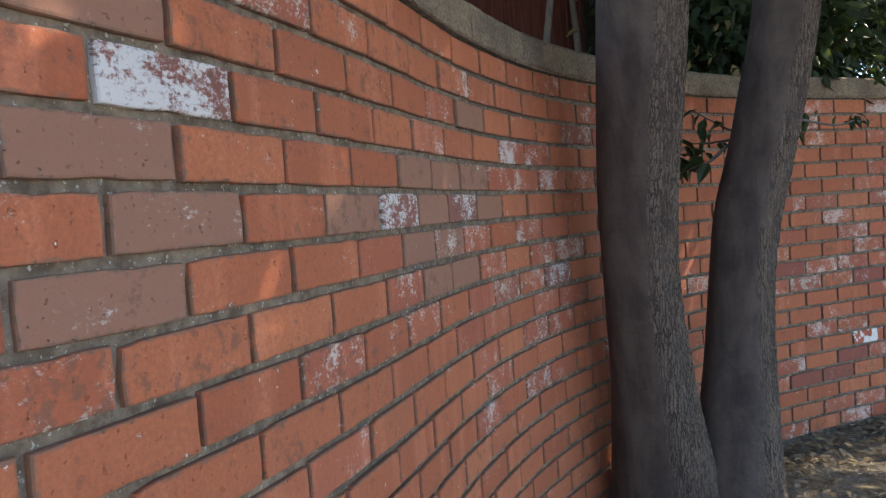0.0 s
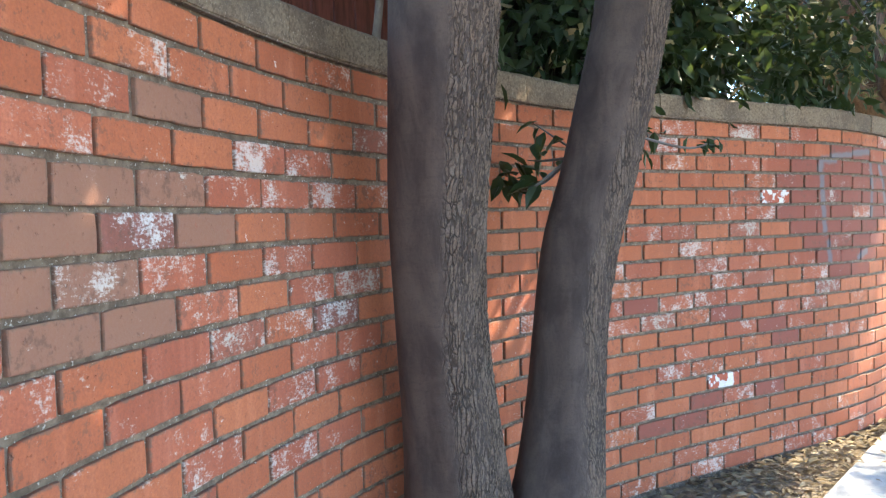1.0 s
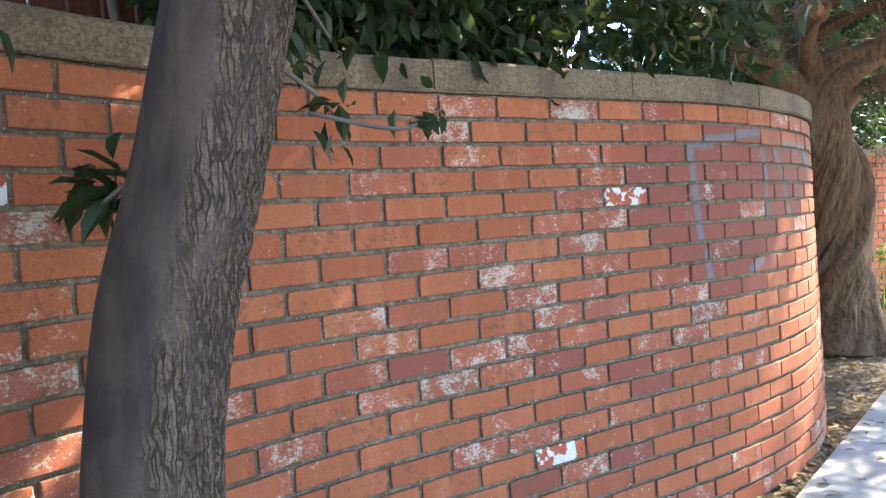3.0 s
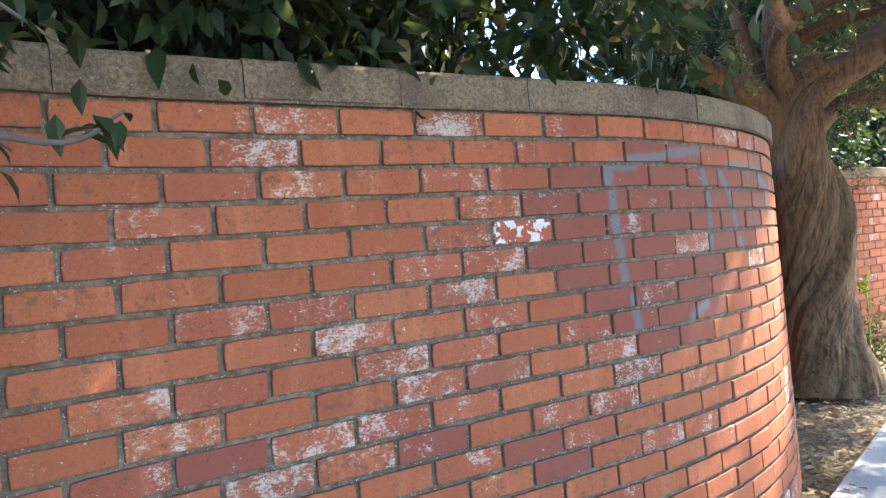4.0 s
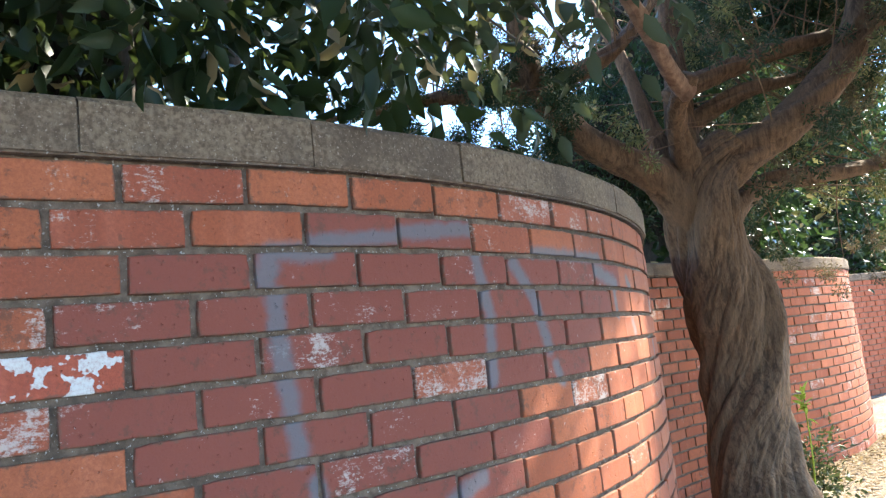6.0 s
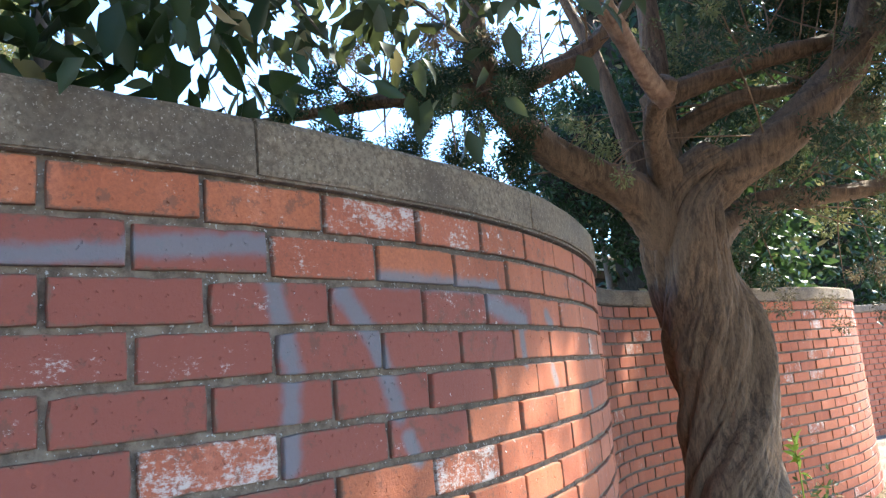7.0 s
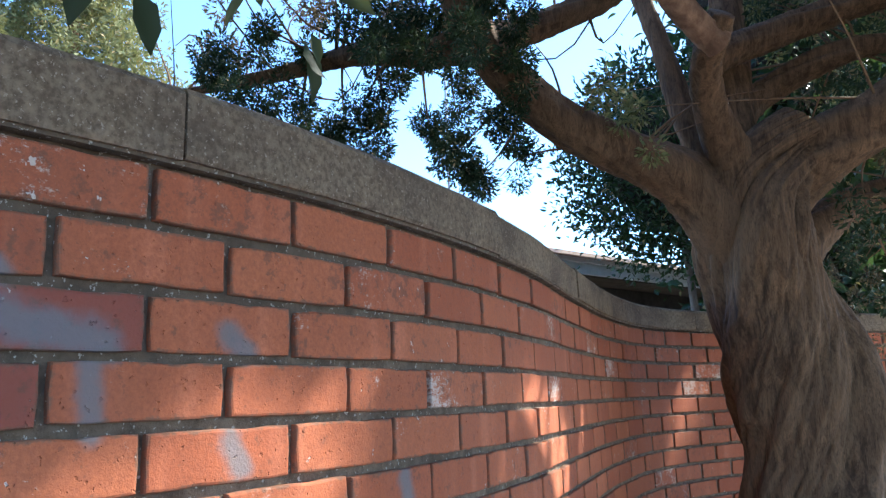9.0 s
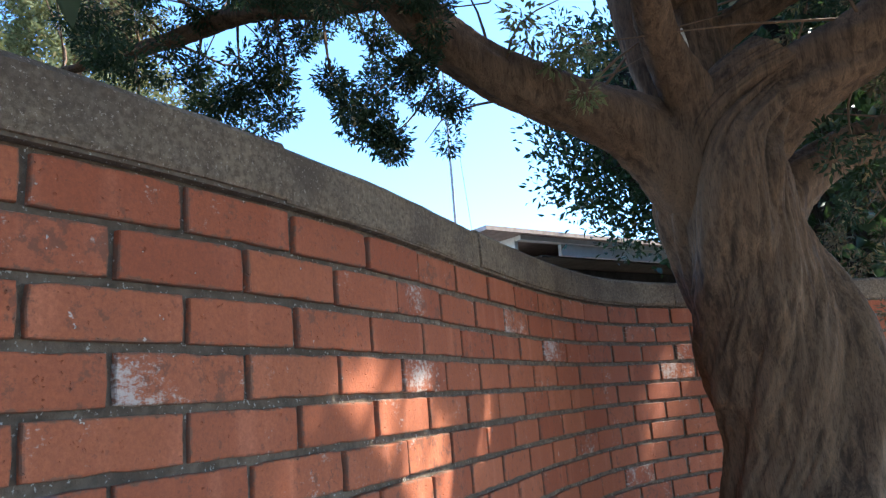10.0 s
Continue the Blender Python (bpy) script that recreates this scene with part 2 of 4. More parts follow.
def plated_bark(name, side, edge):
    """Smooth dark bark that breaks into small upright plates on one side of the trunk (side: its direction)."""
    k = Nodes(name)
    p = k.geo.outputs["Position"]
    n = k.noise(16, 7, .66, (1, 1, .35), .5)
    fine = k.noise(150, 5, .7)
    wrinkle = k.noise(1, 4, .6, (9, 9, 70))
    color = k.mix(k.range(n, .3, .7), (.040, .026, .021), (.085, .058, .045))
    color = k.mix(k.range(k.noise(5, 4), .5, .7, 0, .55), color, (.10, .068, .052))
    color = k.mix(k.range(wrinkle, .56, .68, 0, .2), color, (.04, .027, .02))
    zone = k.math("ADD", k.vec("DOT_PRODUCT", k.geo.outputs["True Normal"], side), k.math("MULTIPLY", k.math("SUBTRACT", k.noise(7, 4), .5), .55))
    zone = k.range(zone, edge - .12, edge + .22)
    n2 = k.t.nodes.new("ShaderNodeTexNoise")
    n2.inputs["Scale"].default_value, n2.inputs["Detail"].default_value = 24, 3
    k.link(p, n2.inputs["Vector"])
    q = k.vec("ADD", p, k.vec("SCALE", k.vec("SUBTRACT", n2.outputs[1], (.5, .5, .5)), scale=.022))
    cracks = []
    for stretch in ((100, 100, 9), (105, 105, 48)):
        v = k.t.nodes.new("ShaderNodeTexVoronoi")
        v.feature = "DISTANCE_TO_EDGE"
        v.inputs["Scale"].default_value = 1
        k.link(k.vec("MULTIPLY", q, stretch), v.inputs["Vector"])
        cracks.append(v.outputs[0])
    deep, small = k.range(cracks[0], .0, .17), k.range(cracks[1], .0, .08, .72, 1)
    plate = k.math("MULTIPLY", deep, small)
    rough = k.mix(k.range(fine, .3, .7), (.080, .052, .038), (.165, .112, .080))
    rough = k.mix(k.range(n, .45, .7, 0, .5), rough, (.18, .13, .10))
    plate = k.math("MAXIMUM", plate, k.range(k.noise(11, 3, .5, (1, 1, .5)), .5, .72, 0, .45))
    rough = k.mix(k.range(plate, 0, .8, .93, 0), rough, (.035, .022, .015))
    color = k.mix(zone, color, rough)
    color = k.mix(k.range(fine, .3, .5, .35, 0), color, (.03, .02, .015))
    h = k.math("ADD", k.math("MULTIPLY", k.math("MULTIPLY", plate, zone), 1.6), k.math("ADD", k.math("MULTIPLY", n, .25), k.math("MULTIPLY", fine, .3)))
    return k.done(color, .86, k.bump(h, .9, .005), .28)


BARK_A = plated_bark("plated_bark", (.80, -.60, 0), .60)
BARK_B = plated_bark("plated_bark_leaning", (.90, -.43, 0), .60)
BARK_SMOOTH = bark_material("smooth_dark_bark", (.075, .060, .052), (.17, .145, .13), (.04, .032, .03), 20, (1, 1, .35), (.11, .085, .07))
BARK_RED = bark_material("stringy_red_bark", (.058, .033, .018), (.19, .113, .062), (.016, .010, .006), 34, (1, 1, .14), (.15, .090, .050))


def leaf_material(name, dark, light, shine, glow):
    k = Nodes(name)
    r = k.geo.outputs["Random Per Island"]
    color = k.mix(k.math("ADD", k.math("MULTIPLY", r, .8), k.math("MULTIPLY", k.noise(30, 3), .3), clamp=True), dark, light)
    dead = k.range(r, .955, .965)
    color = k.mix(dead, color, (.30, .22, .11))
    m = k.done(color, shine, None, .22)
    tr = k.t.nodes.new("ShaderNodeBsdfTranslucent")
    k.put(tr.inputs[0], k.mix(.5, color, glow))
    mix = k.t.nodes.new("ShaderNodeMixShader")
    mix.inputs[0].default_value = .26
    k.link(k.b.outputs[0], mix.inputs[1])
    k.link(tr.outputs[0], mix.inputs[2])
    k.link(mix.outputs[0], k.t.nodes["Material Output"].inputs[0])
    return m


LEAF = leaf_material("glossy_leaf", (.010, .020, .010), (.036, .054, .022), .40, (.12, .16, .03))
LEAF_BROAD = leaf_material("broad_leaf", (.018, .028, .016), (.050, .064, .034), .5, (.16, .18, .05))
LEAF_LAUREL = leaf_material("laurel_leaf", (.013, .027, .014), (.040, .068, .028), .38, (.09, .15, .03))
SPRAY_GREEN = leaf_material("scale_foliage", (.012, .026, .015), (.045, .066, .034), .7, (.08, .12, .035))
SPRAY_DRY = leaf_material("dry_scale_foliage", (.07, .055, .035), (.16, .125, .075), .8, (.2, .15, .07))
# lighter, yellower copy of the scale foliage, with sunlight put into its colour
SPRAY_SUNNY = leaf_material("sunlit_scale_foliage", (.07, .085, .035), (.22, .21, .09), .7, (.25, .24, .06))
SPROUT_GREEN = leaf_material("young_leaf", (.16, .24, .03), (.34, .42, .06), .45, (.5, .6, .08))
LITTER = leaf_material("dead_leaf", (.14, .095, .055), (.42, .33, .21), .8, (.3, .22, .1))

# ---- mesh helpers ----
def mesh_of(name, verts, faces, material, smooth=False):
    me = bpy.data.meshes.new(name)
    me.from_pydata([tuple(v) for v in verts], [], faces)
    me.materials.append(material)
    if smooth:
        me.polygons.foreach_set("use_smooth", [True] * len(me.polygons))
    me.update()
    return me


def part(name, data, parent, label="", kind=""):
    ob = new(name, data)
    ob.parent = parent
    return tagged(ob, label, kind=kind)


def thing(name, label, category, group="", place=(0, 0, 0), kind=""):
    ob = new(name)
    ob.location = place
    ob.empty_display_size = .1
    return tagged(ob, label, category, group, kind)


def local(ob, verts):
    return [(v[0] - ob.location.x, v[1] - ob.location.y, v[2] - ob.location.z) for v in verts]


def spline(points, steps):
    """Catmull-Rom through points of any width."""
    p = [np.array(q, float) for q in points]
    p = [2 * p[0] - p[1]] + p + [2 * p[-1] - p[-2]]
    out = []
    for i in range(1, len(p) - 2):
        for j in range(steps):
            t = j / steps
            out.append(.5 * (2 * p[i] + (p[i + 1] - p[i - 1]) * t + (2 * p[i - 1] - 5 * p[i] + 4 * p[i + 1] - p[i + 2]) * t * t
                             + (3 * p[i] - p[i - 1] - 3 * p[i + 1] + p[i + 2]) * t ** 3))
    out.append(p[-2])
    return out


def tube(points, steps, segs, relief=None, up=(0, 0, 1)):
    """A tapered limb through (x, y, z, radius) points; relief(angle, length, radius, place) lifts its surface."""
    pts = spline(points, steps)
    verts, faces, run = [], [], 0.0
    ref = np.array(up, float)
    side = None
    for i, p in enumerate(pts):
        a, b = pts[max(i - 1, 0)][:3], pts[min(i + 1, len(pts) - 1)][:3]
        d = (b - a) / (np.linalg.norm(b - a) + 1e-9)
        if side is None:
            side = np.cross(d, ref if abs(d @ ref) < .9 else np.array((1.0, 0, 0)))
        side = side - d * (side @ d)
        side /= np.linalg.norm(side)
        other = np.cross(d, side)
        if i:
            run += np.linalg.norm(p[:3] - pts[i - 1][:3])
        for j in range(segs):
            an = 2 * math.pi * j / segs
            out = side * math.cos(an) + other * math.sin(an)
            r = max(p[3], .001)
            if relief:
                r += relief(an, run, p[3], p[:3] + out * p[3])
            verts.append(p[:3] + out * r)
    n = len(pts)
    for i in range(n - 1):
        for j in range(segs):
            k = (j + 1) % segs
            faces.append((i * segs + j, i * segs + k, (i + 1) * segs + k, (i + 1) * segs + j))
    faces.append(tuple(range(segs))[::-1])
    faces.append(tuple((n - 1) * segs + j for j in range(segs)))
    return verts, faces


LEAF_SHAPE = np.array([(0, 0, 0), (.3, .5, .10), (.3, -.5, .10), (.66, .40, .06), (.66, -.40, .06), (1, 0, -.12), (.3, 0, 0), (.66, 0, -.03)])
LEAF_FACES = [(0, 6, 1), (0, 2, 6), (1, 6, 7, 3), (6, 2, 4, 7), (3, 7, 5), (7, 4, 5)]
SCALE_SHAPE = np.array([(0, 0, 0), (.45, .5, .05), (.45, -.5, .05), (1, 0, 0)])
SCALE_FACES = [(0, 2, 3, 1)]


def leaves(places, dirs, sizes, width, shape=LEAF_SHAPE, faces=LEAF_FACES, seed=1, flat=0.0):
    """Many leaves at once, each along its direction with its blade turned at random (flat: towards level)."""
    rng = np.random.default_rng(seed)
    n = len(places)
    d = dirs / (np.linalg.norm(dirs, axis=1, keepdims=True) + 1e-9)
    u = rng.normal(size=(n, 3)) * (1 - flat) + np.array((0, 0, 1.0)) * (flat + .35)
    b = np.cross(u, d)
    b /= np.linalg.norm(b, axis=1, keepdims=True) + 1e-9
    c = np.cross(d, b)
    sz = sizes[:, None]
    v = places[:, None, :] + (shape[None, :, 0:1] * d[:, None, :] + shape[None, :, 1:2] * width * b[:, None, :] + shape[None, :, 2:3] * c[:, None, :]) * sz[:, None]
    k = len(shape)
    loops = [[x for f in faces for x in f]]
    fv = np.concatenate([np.array(loops[0])[None, :] + (np.arange(n) * k)[:, None]]).ravel()
    fl = np.tile([len(f) for f in faces], n)
    return v.reshape(-1, 3), fv, fl


def leaf_mesh(name, data, material, origin=(0, 0, 0)):
    v, fv, fl = data
    me = bpy.data.meshes.new(name)
    me.vertices.add(len(v))
    me.vertices.foreach_set("co", (v - np.array(origin)).astype(np.float32).ravel())
    me.loops.add(len(fv))
    me.loops.foreach_set("vertex_index", fv.astype(np.int32))
    me.polygons.add(len(fl))
    me.polygons.foreach_set("loop_start", np.concatenate([[0], np.cumsum(fl)[:-1]]).astype(np.int32))
    me.polygons.foreach_set("loop_total", fl.astype(np.int32))
    me.materials.append(material)
    me.update(calc_edges=True)
    me.validate()
    return me


def joined(parts):
    vs, fs, ls, base = [], [], [], 0
    for v, fv, fl in parts:
        vs.append(v), fs.append(fv + base), ls.append(fl)
        base += len(v)
    return np.concatenate(vs), np.concatenate(fs), np.concatenate(ls)


def twig_leaves(centers, per, spread, size, width, droop, seed, **kw):
    """Clumps of leaves round twig ends, hanging by droop."""
    rng = np.random.default_rng(seed)
    c = np.repeat(np.array(centers), per, axis=0)
    off = rng.normal(size=c.shape) * spread
    d = off + rng.normal(size=c.shape) * spread * .6
    d[:, 2] -= droop * spread
    return leaves(c + off, d, size * rng.uniform(.6, 1.25, len(c)), width, seed=seed + 7, **kw)


# ---- the serpentine wall ----
def band(s0, s1, z0, z1, d0, d1, step=.06):
    """A closed strip of wall between depths d0 (back) and d1 (front)."""
    verts, faces = [], []
    n = max(2, round((s1 - s0) / step) + 1)
    for i in range(n):
        s = s0 + (s1 - s0) * i / (n - 1)
        for d, z in ((d1, z0), (d1, z1), (d0, z1), (d0, z0)):
            verts.append(face(s, d, z)[0])
    for i in range(n - 1):
        for a in range(4):
            b = (a + 1) % 4
            faces.append((i * 4 + a, (i + 1) * 4 + a, (i + 1) * 4 + b, i * 4 + b))
    faces += [(0, 1, 2, 3), tuple((n - 1) * 4 + a for a in (3, 2, 1, 0))]
    return verts, faces


SECTIONS = [(-BACK, 1.3), (1.3, 3.9), (3.9, 6.5), (6.5, 9.1), (9.1, 11.7), (11.7, LENGTH - .05)]
WALLS = []
for i, (a, b) in enumerate(SECTIONS):
    v, f = band(a, b, -.1, TOP, -.20, -.009)
    w = new(f"wall_{i + 1}", mesh_of("mortar_core", v, f, MORTAR))
    WALLS.append(tagged(w, "serpentine red brick garden wall with grey mortar joints", "wall", kind="structure"))


def coping_block_mesh(length, seed):
    rng = random.Random(seed)
    verts, faces, n = [], [], 11
    h, front, back = .088, .012, -.215
    prof = [(front, 0), (front + .002, .006), (front + .002, h - .012), (front - .004, h - .003), (front - .012, h), (back, h), (back, 0)]
    for i in range(n):
        x = (i / (n - 1) - .5) * length
        for d, z in prof:
            verts.append((x, -d - rng.uniform(0, .0018), z + rng.uniform(-.001, .001)))
    k = len(prof)
    for i in range(n - 1):
        for a in range(k):
            b = (a + 1) % k
            faces.append((i * k + a, i * k + b, (i + 1) * k + b, (i + 1) * k + a))
    faces += [tuple(range(k))[::-1], tuple((n - 1) * k + a for a in range(k))]
    return faces, verts, prof, n


def coping_piece(s0, s1, seed):
    faces, _, prof, n = coping_block_mesh(s1 - s0, seed)
    rng = random.Random(seed)
    lift = rng.uniform(-.002, .002)
    verts = []
    for i in range(n):
        s = s0 + (s1 - s0) * i / (n - 1)
        for d, z in prof:
            verts.append(face(s, d + rng.uniform(-.0012, .0012) + lift, TOP + .004 + z + rng.uniform(-.0012, .0012) + lift)[0])
    return mesh_of("coping_block", verts, [f[::-1] for f in faces], CONCRETE)


bed_v, bed_f = band(-BACK, LENGTH - .05, TOP, TOP + .082, -.20, .008)
coping = tagged(new("coping", mesh_of("coping_bed", bed_v, bed_f, MORTAR)), "weathered grey concrete coping along the top of the wall", "coping", kind="structure")

# ---- ground ----
def terrain():
    """Bare earth, uneven near the wall and level far off."""
    xs = sorted({round(-4 + .22 * i, 3) for i in range(76)} | {-300, -80, -30, -12, 18, 30, 80, 300})
    verts, faces = [], []
    for y in xs:
        for x in xs:
            near = 1 if -4 <= x <= 12.6 and -4 <= y <= 12.6 else 0
            z = near * (.018 * noise.noise((x * 1.3, y * 1.3, 0)) + .012 * noise.noise((x * 5, y * 5, 2))) - .012
            verts.append((x, y, z))
    n = len(xs)
    for j in range(n - 1):
        for i in range(n - 1):
            faces.append((j * n + i, j * n + i + 1, (j + 1) * n + i + 1, (j + 1) * n + i))
    return mesh_of("ground", verts, faces, DIRT, True)


tagged(new("ground", terrain()), "dry bare earth strewn with leaf litter", "ground", kind="structure")

# pavement: slabs along a straight edge that touches the convex bays
EDGE, ALONG, ACROSS = Vector((3.48, 4.42, 0)), Vector((.69, .724, 0)), Vector((.724, -.69, 0))
pave = tagged(new("pavement"), "pale concrete pavement beside the wall", "pavement", kind="structure")


def slab_mesh(l, w, h=.10, c=.008):
    v, f = [], []
    for z, k in ((-h, 0), (-c, 0), (0, c)):
        v += [(k, k, z), (l - k, k, z), (l - k, w - k, z), (k, w - k, z)]
    for r in range(2):
        for a in range(4):
            b = (a + 1) % 4
            f.append((r * 4 + a, r * 4 + b, r * 4 + 4 + b, r * 4 + 4 + a))
    f += [(8, 9, 10, 11), (3, 2, 1, 0)]
    return mesh_of("slab", v, f, PAVING)


SLAB = slab_mesh(1.19, 1.79)
for i in range(-8, 24):
    o = part("slab", SLAB, pave)
    at = EDGE + ALONG * (i * 1.2)
    x, y = ALONG, ACROSS
    o.matrix_basis = Matrix(((x.x, y.x, 0, at.x), (x.y, y.y, 0, at.y), (0, 0, 1, .02 + .002 * (i % 3)), (0, 0, 0, 1))) @ pose(0, 0, 0, 0, 0, 0)

# ---- the pair of trunks before the wall ----
def ridged(side_angle, amp):
    """Furrowed bark that is deep on one side of the trunk and nearly smooth on the other."""
    def f(an, run, r, p):
        e = min(1.0, max(0.0, (math.cos(an - side_angle) + .05 + .25 * noise.noise((run * 3, side_angle, 0))) / .3))
        rough = e * e * (3 - 2 * e) * .95 + .06
        wob = noise.noise((p[0] * 9, p[1] * 9, p[2] * 4)) * .8
        d = noise.voronoi((math.cos(an) * r * 88 + wob * 1.6, math.sin(an) * r * 88 + wob * 1.6, run * 19 + wob))[0]
        fine = noise.noise((math.cos(an) * r * 170, math.sin(an) * r * 170, run * 60))
        furrow = min(1.0, (d[1] - d[0]) * 3.2) - .75
        lobe = noise.noise((math.cos(an) * 1.4, math.sin(an) * 1.4, run * 1.6)) * .011
        return lobe + amp * rough * (furrow * .0048 + fine * .0022)
    return f


TRUNK_A = [(.80, 2.27, -.06, .205), (.788, 2.246, .2, .164), (.760, 2.196, .5, .130), (.733, 2.149, .8, .114), (.730, 2.096, 1.1, .114), (.743, 2.043, 1.4, .119),
           (.755, 1.983, 1.7, .122), (.77, 1.93, 2.1, .115), (.80, 1.88, 2.7, .10), (.86, 1.80, 3.4, .07)]
TRUNK_B = [(.985, 2.235, -.06, .185), (1.017, 2.279, .2, .143), (1.053, 2.326, .4, .121), (1.081, 2.374, .6, .110), (1.098, 2.382, .8, .104), (1.132, 2.396, 1.0, .105),
           (1.190, 2.412, 1.2, .101), (1.238, 2.418, 1.4, .100), (1.284, 2.419, 1.6, .100), (1.317, 2.42, 1.8, .102), (1.40, 2.43, 2.3, .09), (1.55, 2.42, 3.2, .06)]


def street_tree(points, label, furrow, seed, crown_at, crown_size, material):
    t = thing("tree", label, "tree", "pair of trunks by the wall", points[0][:3])
    v, f = tube(points, 50, 240, ridged(furrow, 1.0))
    part("trunk", mesh_of("trunk", local(t, v), f, material, True), t)
    rng = np.random.default_rng(seed)
    top = np.array(points[-1][:3])
    ends = []
    for i in range(9):
        e = np.array(crown_at) + rng.normal(size=3) * np.array(crown_size) * .55
        mid = (top + e) / 2 + rng.normal(size=3) * .12
        start = np.array(points[-2][:3]) + (top - np.array(points[-2][:3])) * rng.uniform(.1, 1)
        bv, bf = tube([(*start, .035), (*mid, .022), (*e, .006)], 5, 8)
        part("limb", mesh_of("limb", local(t, bv), bf, material, True), t)
        ends.append(e)
    # unseen crown, placed and sized to shade the wall, open towards one sunlit patch
    c = np.array(crown_at) + rng.uniform(-1, 1, size=(1150, 3)) * np.array(crown_size)
    c = np.concatenate([c, np.array(ends)])
    patch = np.array(face(2.08, 0, .87)[0])
    c = c[np.linalg.norm(np.cross(c - patch, np.array(SUN_DIR)), axis=1) > .17]
    part("crown", leaf_mesh("crown", twig_leaves(c, 15, .13, .10, .44, .5, seed), LEAF, t.location), t, "dark glossy green leaves out of view, spread to shade the wall")
    return t


tree_a = street_tree(TRUNK_A, "grey-brown furrowed tree trunk standing close to the brick wall", 4.95, 11, (.6, 1.3, 3.3), (2.1, 1.9, .9), BARK_A)
tree_b = street_tree(TRUNK_B, "dark leaning tree trunk with furrowed bark on one side", 5.25, 12, (2.9, 2.9, 3.5), (1.5, 1.5, .85), BARK_B)


def put_leaves(stem, at, d, sizes, material, origin, seed):
    """Single leaves on a shoot, all on one mesh."""
    rng = random.Random(seed)
    one = ONE_LEAF[material.name]
    for p, q, z in zip(at, d, sizes):
        x = Vector(q).normalized()
        y = Vector((rng.uniform(-.5, .5), rng.uniform(-.5, .5), 1)).cross(x).normalized()
        w = x.cross(y)
        o = part("leaf", one, stem)
        o.matrix_basis = Matrix.Translation(Vector(p) - Vector(origin)) @ Matrix((x, y, w)).transposed().to_4x4() @ Matrix.Diagonal((z, z, z, 1))


ONE_LEAF = {m.name: mesh_of("leaf", LEAF_SHAPE * np.array((1, .44, 1)), LEAF_FACES, m) for m in (LEAF, SPROUT_GREEN)}


def sprig(parent, root, centre, n, size, seed, width=.42, spread=.06, material=LEAF):
    """A leafy shoot from root to centre: a stem and its leaves."""
    rng = np.random.default_rng(seed)
    r, c = np.array(root, float), np.array(centre, float)
    mid = (r + c) / 2 + rng.normal(size=3) * .03
    v, f = tube([(*r, .005), (*mid, .004), (*c, .002)], 5, 6)
    stem = part("shoot", mesh_of("shoot", local(parent, v), f, BARK_SMOOTH, True), parent)
    ts = rng.uniform(.45, 1.05, n)[:, None]
    at = r * (1 - ts) ** 2 + 2 * mid * ts * (1 - ts) + c * ts ** 2 + rng.normal(size=(n, 3)) * spread * .35
    d = (c - r) / np.linalg.norm(c - r) * .5 + rng.normal(size=(n, 3)) * .8
    d[:, 2] -= .45
    put_leaves(stem, at, d, size * rng.uniform(.7, 1.25, n), material, parent.location, seed)
    return stem


sprig(tree_b, (1.13, 2.47, 1.27), (.95, 2.57, 1.23), 17, .082, 21, spread=.05)
sprig(tree_b, (1.13, 2.47, 1.27), (.99, 2.53, 1.18), 9, .085, 22, spread=.04)
sprig(tree_b, (1.13, 2.48, 1.27), (1.04, 2.68, 1.28), 7, .06, 29)
sprig(tree_b, (1.14, 2.49, 1.30), (1.07, 2.73, 1.40), 5, .07, 30, spread=.03)
sprig(tree_b, (1.31, 2.50, 1.42), (1.43, 2.68, 1.31), 13, .058, 23)
sprig(tree_b, (1.36, 2.60, 1.34), (1.61, 2.58, 1.33), 9, .05, 24, spread=.04)
sprig(tree_b, (1.36, 2.50, 1.62), (1.33, 2.85, 1.50), 16, .075, 28)
sprig(tree_b, (1.33, 2.50, 1.60), (1.42, 2.95, 1.52), 12, .075, 25)
sprig(tree_a, (.86, 2.08, 1.72), (.92, 2.36, 1.50), 15, .075, 26)
sucker = sprig(tree_a, (.775, 2.27, .56), (.82, 2.325, .83), 1, .04, 27)
put_leaves(sucker, [(.825, 2.33, .80), (.815, 2.335, .735), (.80, 2.33, .715), (.80, 2.32, .66)], [(.5, .7, -.1), (.6, .6, .1), (.3, .8, -.5), (-.4, .7, .2)], (.065, .065, .05, .05), LEAF, tree_a.location, 31)

# ---- board fence and hedge behind the wall ----
fence = thing("board_fence", "dark red-brown stained board fence behind the brick wall", "fence", place=(-1.0, 1.9, 0))
F0, F1 = Vector((-1.0, 1.9, 0)), Vector((1.75, 4.55, 0))
run = (F1 - F0).normalized()
n_boards = int((F1 - F0).length / .105)


def board_mesh(seed):
    rng = random.Random(seed)
    h, w, t = 2.15 + rng.uniform(-.015, .015), .048, .009
    v = [(-w, -t, 0), (w, -t, 0), (w, t, 0), (-w, t, 0), (-w, -t, h), (w, -t, h), (w, t, h), (-w, t, h)]
    return mesh_of("board", v, [(0, 3, 2, 1), (4, 5, 6, 7), (0, 1, 5, 4), (1, 2, 6, 5), (2, 3, 7, 6), (3, 0, 4, 7)], BOARD)


